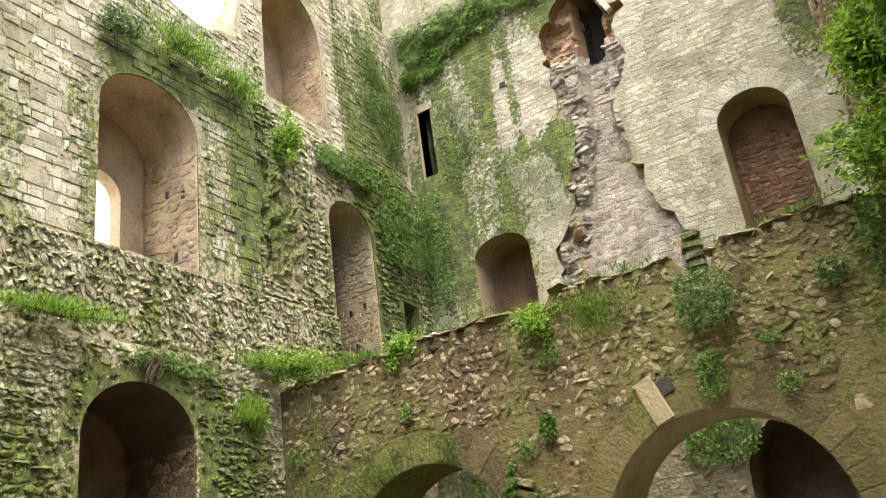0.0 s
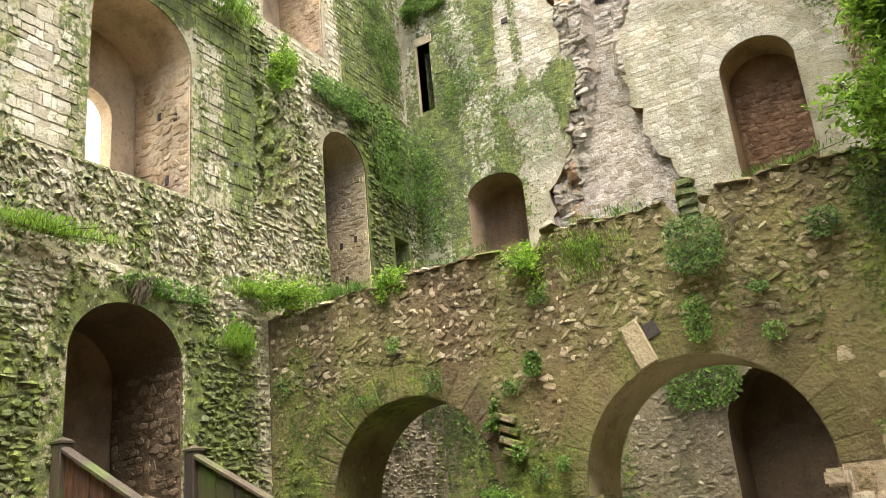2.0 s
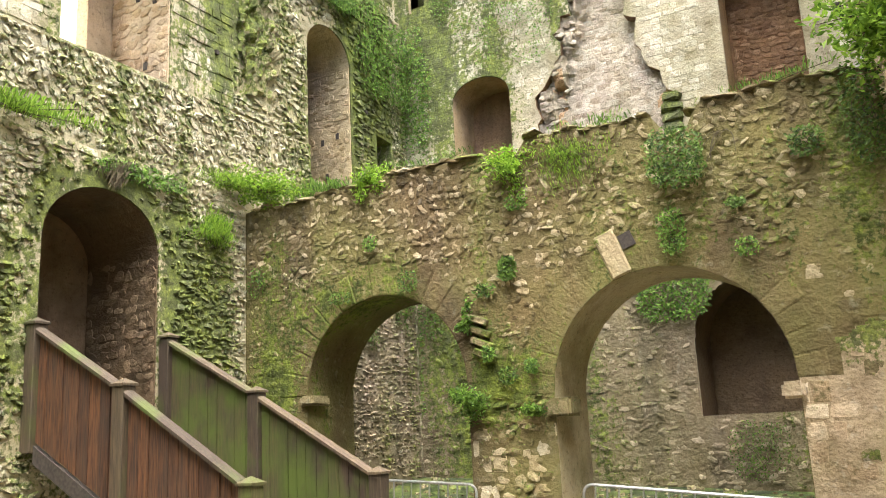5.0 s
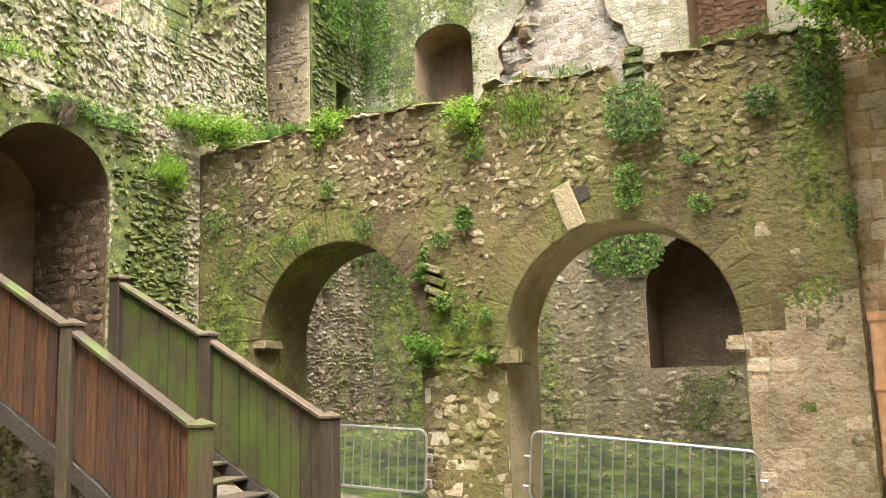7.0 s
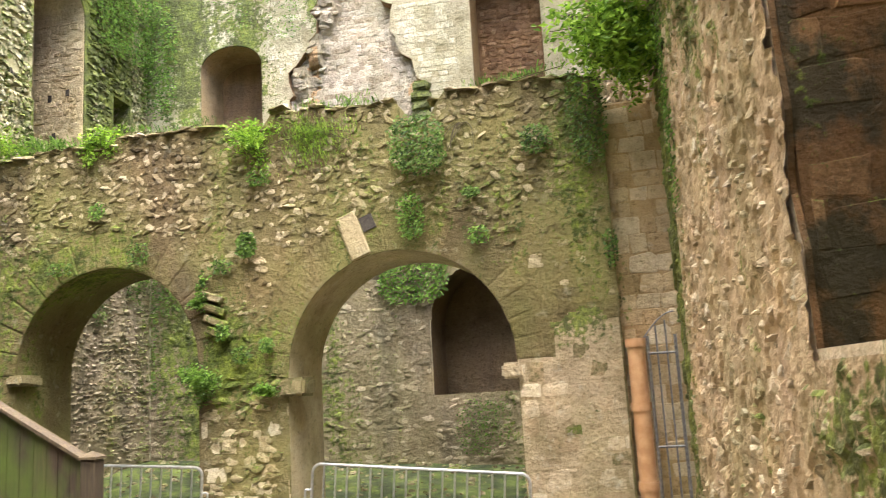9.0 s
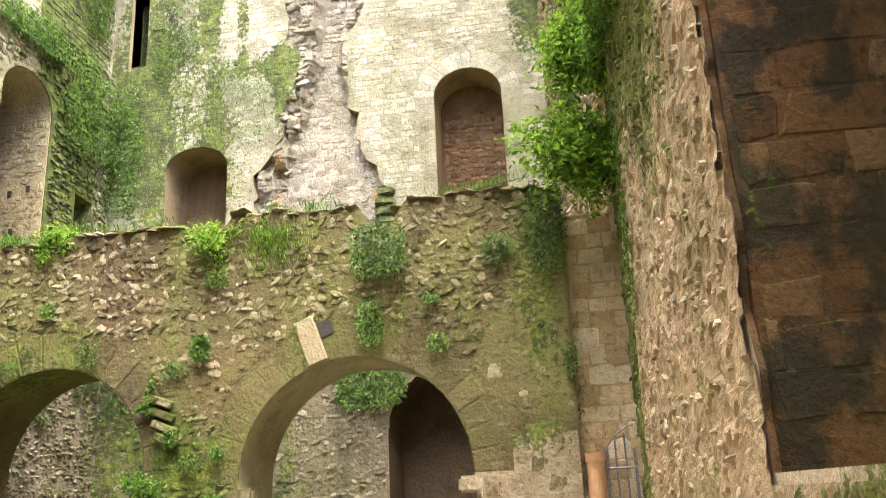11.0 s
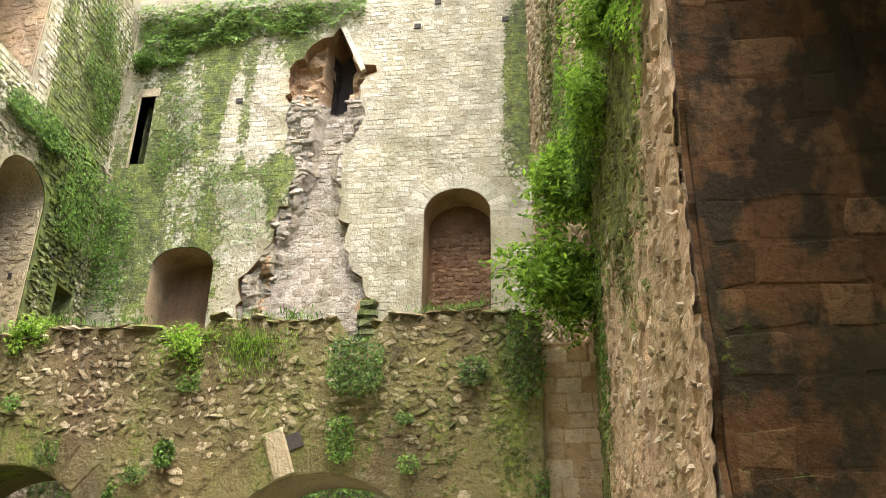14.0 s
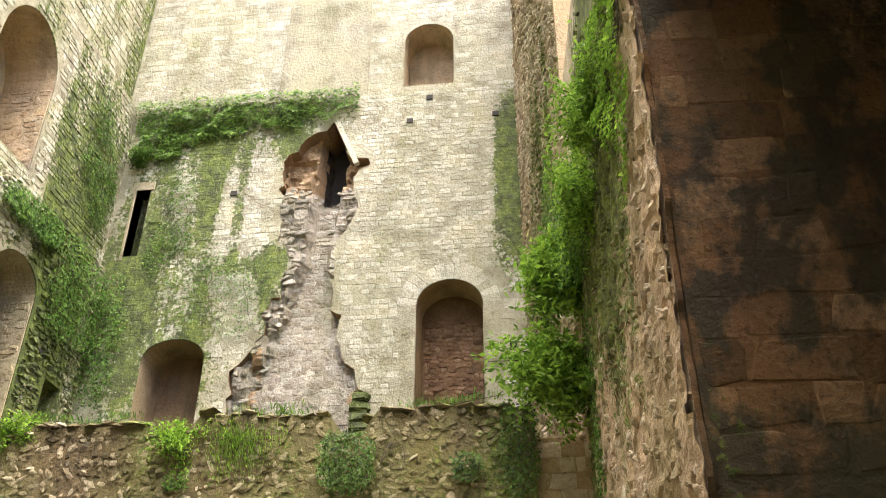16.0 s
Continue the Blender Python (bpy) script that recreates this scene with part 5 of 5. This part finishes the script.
plant("hanging_grass", (-1.6, 15.3, 7.3), (1.0, 0.3, 0.12), 350, 0.05, MID_LEAF, 15, "sparse grass along the arcade's top", grass=True)
plant("hanging_grass", (-4.6, 15.3, 7.25), (1.0, 0.3, 0.12), 300, 0.05, MID_LEAF, 16, "sparse grass along the arcade's top", grass=True)
for k, (x, z, w, h) in enumerate(((-9.78, 5.66, 0.35, 0.4), (-8.86, 4.7, 0.5, 0.5), (-6.3, 5.95, 0.5, 0.3), (-7.1, 4.3, 0.5, 0.3), (-7.1, 3.05, 0.3, 0.35),
                                  (-6.7, 2.6, 0.4, 0.35), (-6.2, 2.75, 0.3, 0.3), (-2.2, 5.25, 0.35, 0.2), (-2.1, 4.45, 0.4, 0.35), (0.2, 4.0, 0.25, 0.7), (-12.95, 5.2, 0.5, 0.8), (-10.6, 4.55, 0.6, 0.3))):
    ivy((x, 15.08, z), (w, h), 80, 0.085, (MID_LEAF, IVY_LEAF)[k % 2], 30 + k, "thin green growth on the arcade wall", density=0.75)
WEST = (1, 0, 0)
plant("hanging_grass", (-13.35, 12.0, 15.25), (0.35, 1.6, 0.35), 2600, 0.06, BRIGHT_LEAF, 17, "bright grass along the ledge over the window", WEST, 0.4, True)
plant("hanging_grass", (-13.35, 13.9, 15.2), (0.35, 1.0, 0.40), 1500, 0.06, BRIGHT_LEAF, 18, "bright grass along the ledge over the window", WEST, 0.6, True)
ivy((-13.4, 10.3, 15.0), (1.1, 0.7), 500, 0.12, IVY_LEAF, 19, "dark ivy on the ledge over the window", 90, 0.9, 0.25)
plant("shrub", (-13.35, 15.75, 14.1), (0.5, 0.6, 0.6), 1500, 0.10, BRIGHT_LEAF, 20, "round bright green shrub growing from the wall", WEST)
ivy((-13.45, 18.6, 14.5), (3.4, 1.2), 1500, 0.12, MID_LEAF, 21, "green ivy along the wall's ledge", 90, 0.6, 0.2)
ivy((-13.45, 21.3, 13.4), (3.6, 3.8), 1500, 0.13, MID_LEAF, 22, "dark ivy hanging in the corner", 90, 0.55, 0.3)
ivy((-13.0, 22.9, 12.6), (1.4, 5.0), 800, 0.13, MID_LEAF, 23, "dark ivy climbing in the corner", 0, 0.6, 0.25)
ivy((-13.7, 21.5, 18.5), (2.6, 5.5), 1300, 0.11, MID_LEAF, 24, "green growth on the upper wall", 90, 0.5, 0.1)
plant("hanging_grass", (-13.3, 9.0, 7.6), (0.22, 1.5, 0.16), 1700, 0.055, BRIGHT_LEAF, 25, "bright grass on the wall's ledge", WEST, 0.0, True)
plant("hanging_grass", (-13.3, 14.6, 7.5), (0.3, 1.1, 0.22), 1900, 0.042, BRIGHT_LEAF, 26, "bright grass on the wall's ledge", WEST, 0.1, True)
plant("hanging_grass", (-13.3, 13.9, 6.3), (0.25, 0.55, 0.45), 2200, 0.045, BRIGHT_LEAF, 27, "green tuft hanging on the wall", WEST, 0.4, True)
plant("hanging_grass", (-13.35, 11.2, 6.85), (0.2, 0.35, 0.3), 350, 0.08, STEM, 28, "dry brown tuft over the doorway", WEST, 0.1, True)
ivy((-13.4, 11.9, 7.1), (2.6, 0.5), 500, 0.09, MID_LEAF, 29, "thin green growth above the doorway", 90, 0.6, 0.12)
ivy_sheet((-9.5, 22.9, 20.9), (8.2, 2.9), 10000, 0.15, LEDGE_LEAF, 45, "thick green ivy along the ledge of the back wall",
          lambda u, v: v < 1.2 + 0.15 * noise.noise((u * 1.1, 0, 5)) and v > -1.05 + 0.14 * (u + 4) + 0.55 * noise.fractal((u * 0.9, 0, 3), 1, 2, 4) - (0.5 if -3.6 < u < -2.2 else 0.0))
ivy((-11.5, 22.9, 16.6), (2.0, 6.0), 700, 0.10, MID_LEAF, 46, "thin green growth on the mossy wall", 0, 0.45, 0.08)
ivy((-9.3, 22.9, 14.0), (4.0, 4.0), 700, 0.09, MID_LEAF, 47, "thin green growth on the mossy wall", 0, 0.42, 0.08)
plant("shrub", (-13.1, 22.6, 19.4), (0.5, 0.4, 0.5), 700, 0.10, IVY_LEAF, 48, "dark shrub in the upper corner")
ivy_sheet((-10.4, 22.85, 4.4), (5.6, 4.6), 3800, 0.11, IVY_LEAF, 49, "dark ivy on the wall behind the arches",
          lambda u, v: noise.fractal((u * 0.9, v * 0.35, 4), 1, 2, 4) + 0.28 * v > 0.0, thick=0.2)
ivy_sheet((XL + 0.05, 20.6, 4.6), (4.4, 4.2), 2400, 0.11, IVY_LEAF, 60, "dark ivy on the side wall behind the arches",
          lambda u, v: noise.fractal((u * 0.9, v * 0.35, 7), 1, 2, 4) + 0.28 * v > 0.05, 90, 0.2)
ivy((-5.3, 22.9, 5.0), (2.2, 1.8), 700, 0.13, MID_LEAF, 50, "green ivy behind the arch", 0, 0.7, 0.2)
ivy((-3.5, 22.88, 0.75), (1.9, 1.8), 420, 0.075, IVY_LEAF, 51, "dark ivy under the low window", 0, 0.5, 0.05)
EAST = (-1, 0, 0)
plant("hanging_shrub", (0.85, 14.4, 7.6), (0.8, 0.55, 0.95), 3000, 0.15, BRIGHT_LEAF, 52, "lush green shrub hanging from the wall", EAST, 0.2)
plant("hanging_shrub", (0.95, 14.3, 9.5), (0.75, 0.6, 0.9), 3000, 0.15, BRIGHT_LEAF, 53, "lush green shrub hanging from the wall", EAST, 0.1)
ivy((1.30, 13.2, 9.9), (2.2, 2.4), 1300, 0.12, MID_LEAF, 54, "green ivy climbing the wall", turn_near, 0.8, 0.3)
plant("hanging_shrub", (1.25, 11.9, 9.7), (0.3, 0.8, 0.8), 1500, 0.10, BRIGHT_LEAF, 58, "bright green ivy clump hanging from the wall", EAST, 0.2)
plant("hanging_shrub", (1.32, 10.4, 10.2), (0.28, 0.7, 0.9), 1400, 0.10, BRIGHT_LEAF, 59, "bright green ivy clump hanging from the wall", EAST, 0.2)
ivy_sheet((1.60, 8.95, 9.0), (2.2, 4.4), 3200, 0.10, BRIGHT_LEAF, 55, "bright green ivy hanging down the wall",
          lambda u, v: v > -0.6 - 0.85 * u + 1.1 * noise.fractal((u * 1.8, 0, 9), 1, 2, 3) and u < 0.95 + 0.1 * noise.noise((v, 0, 1)), turn_near, 0.3)
ivy((0.95, 17.0, 12.0), (2.2, 6.0), 900, 0.11, MID_LEAF, 56, "thin green growth on the far wall", turn_near, 0.5, 0.12)
ivy((1.33, 13.6, 6.4), (1.0, 5.0), 500, 0.10, MID_LEAF, 57, "thin green growth on the wall's corner", turn_near, 0.5, 0.08)
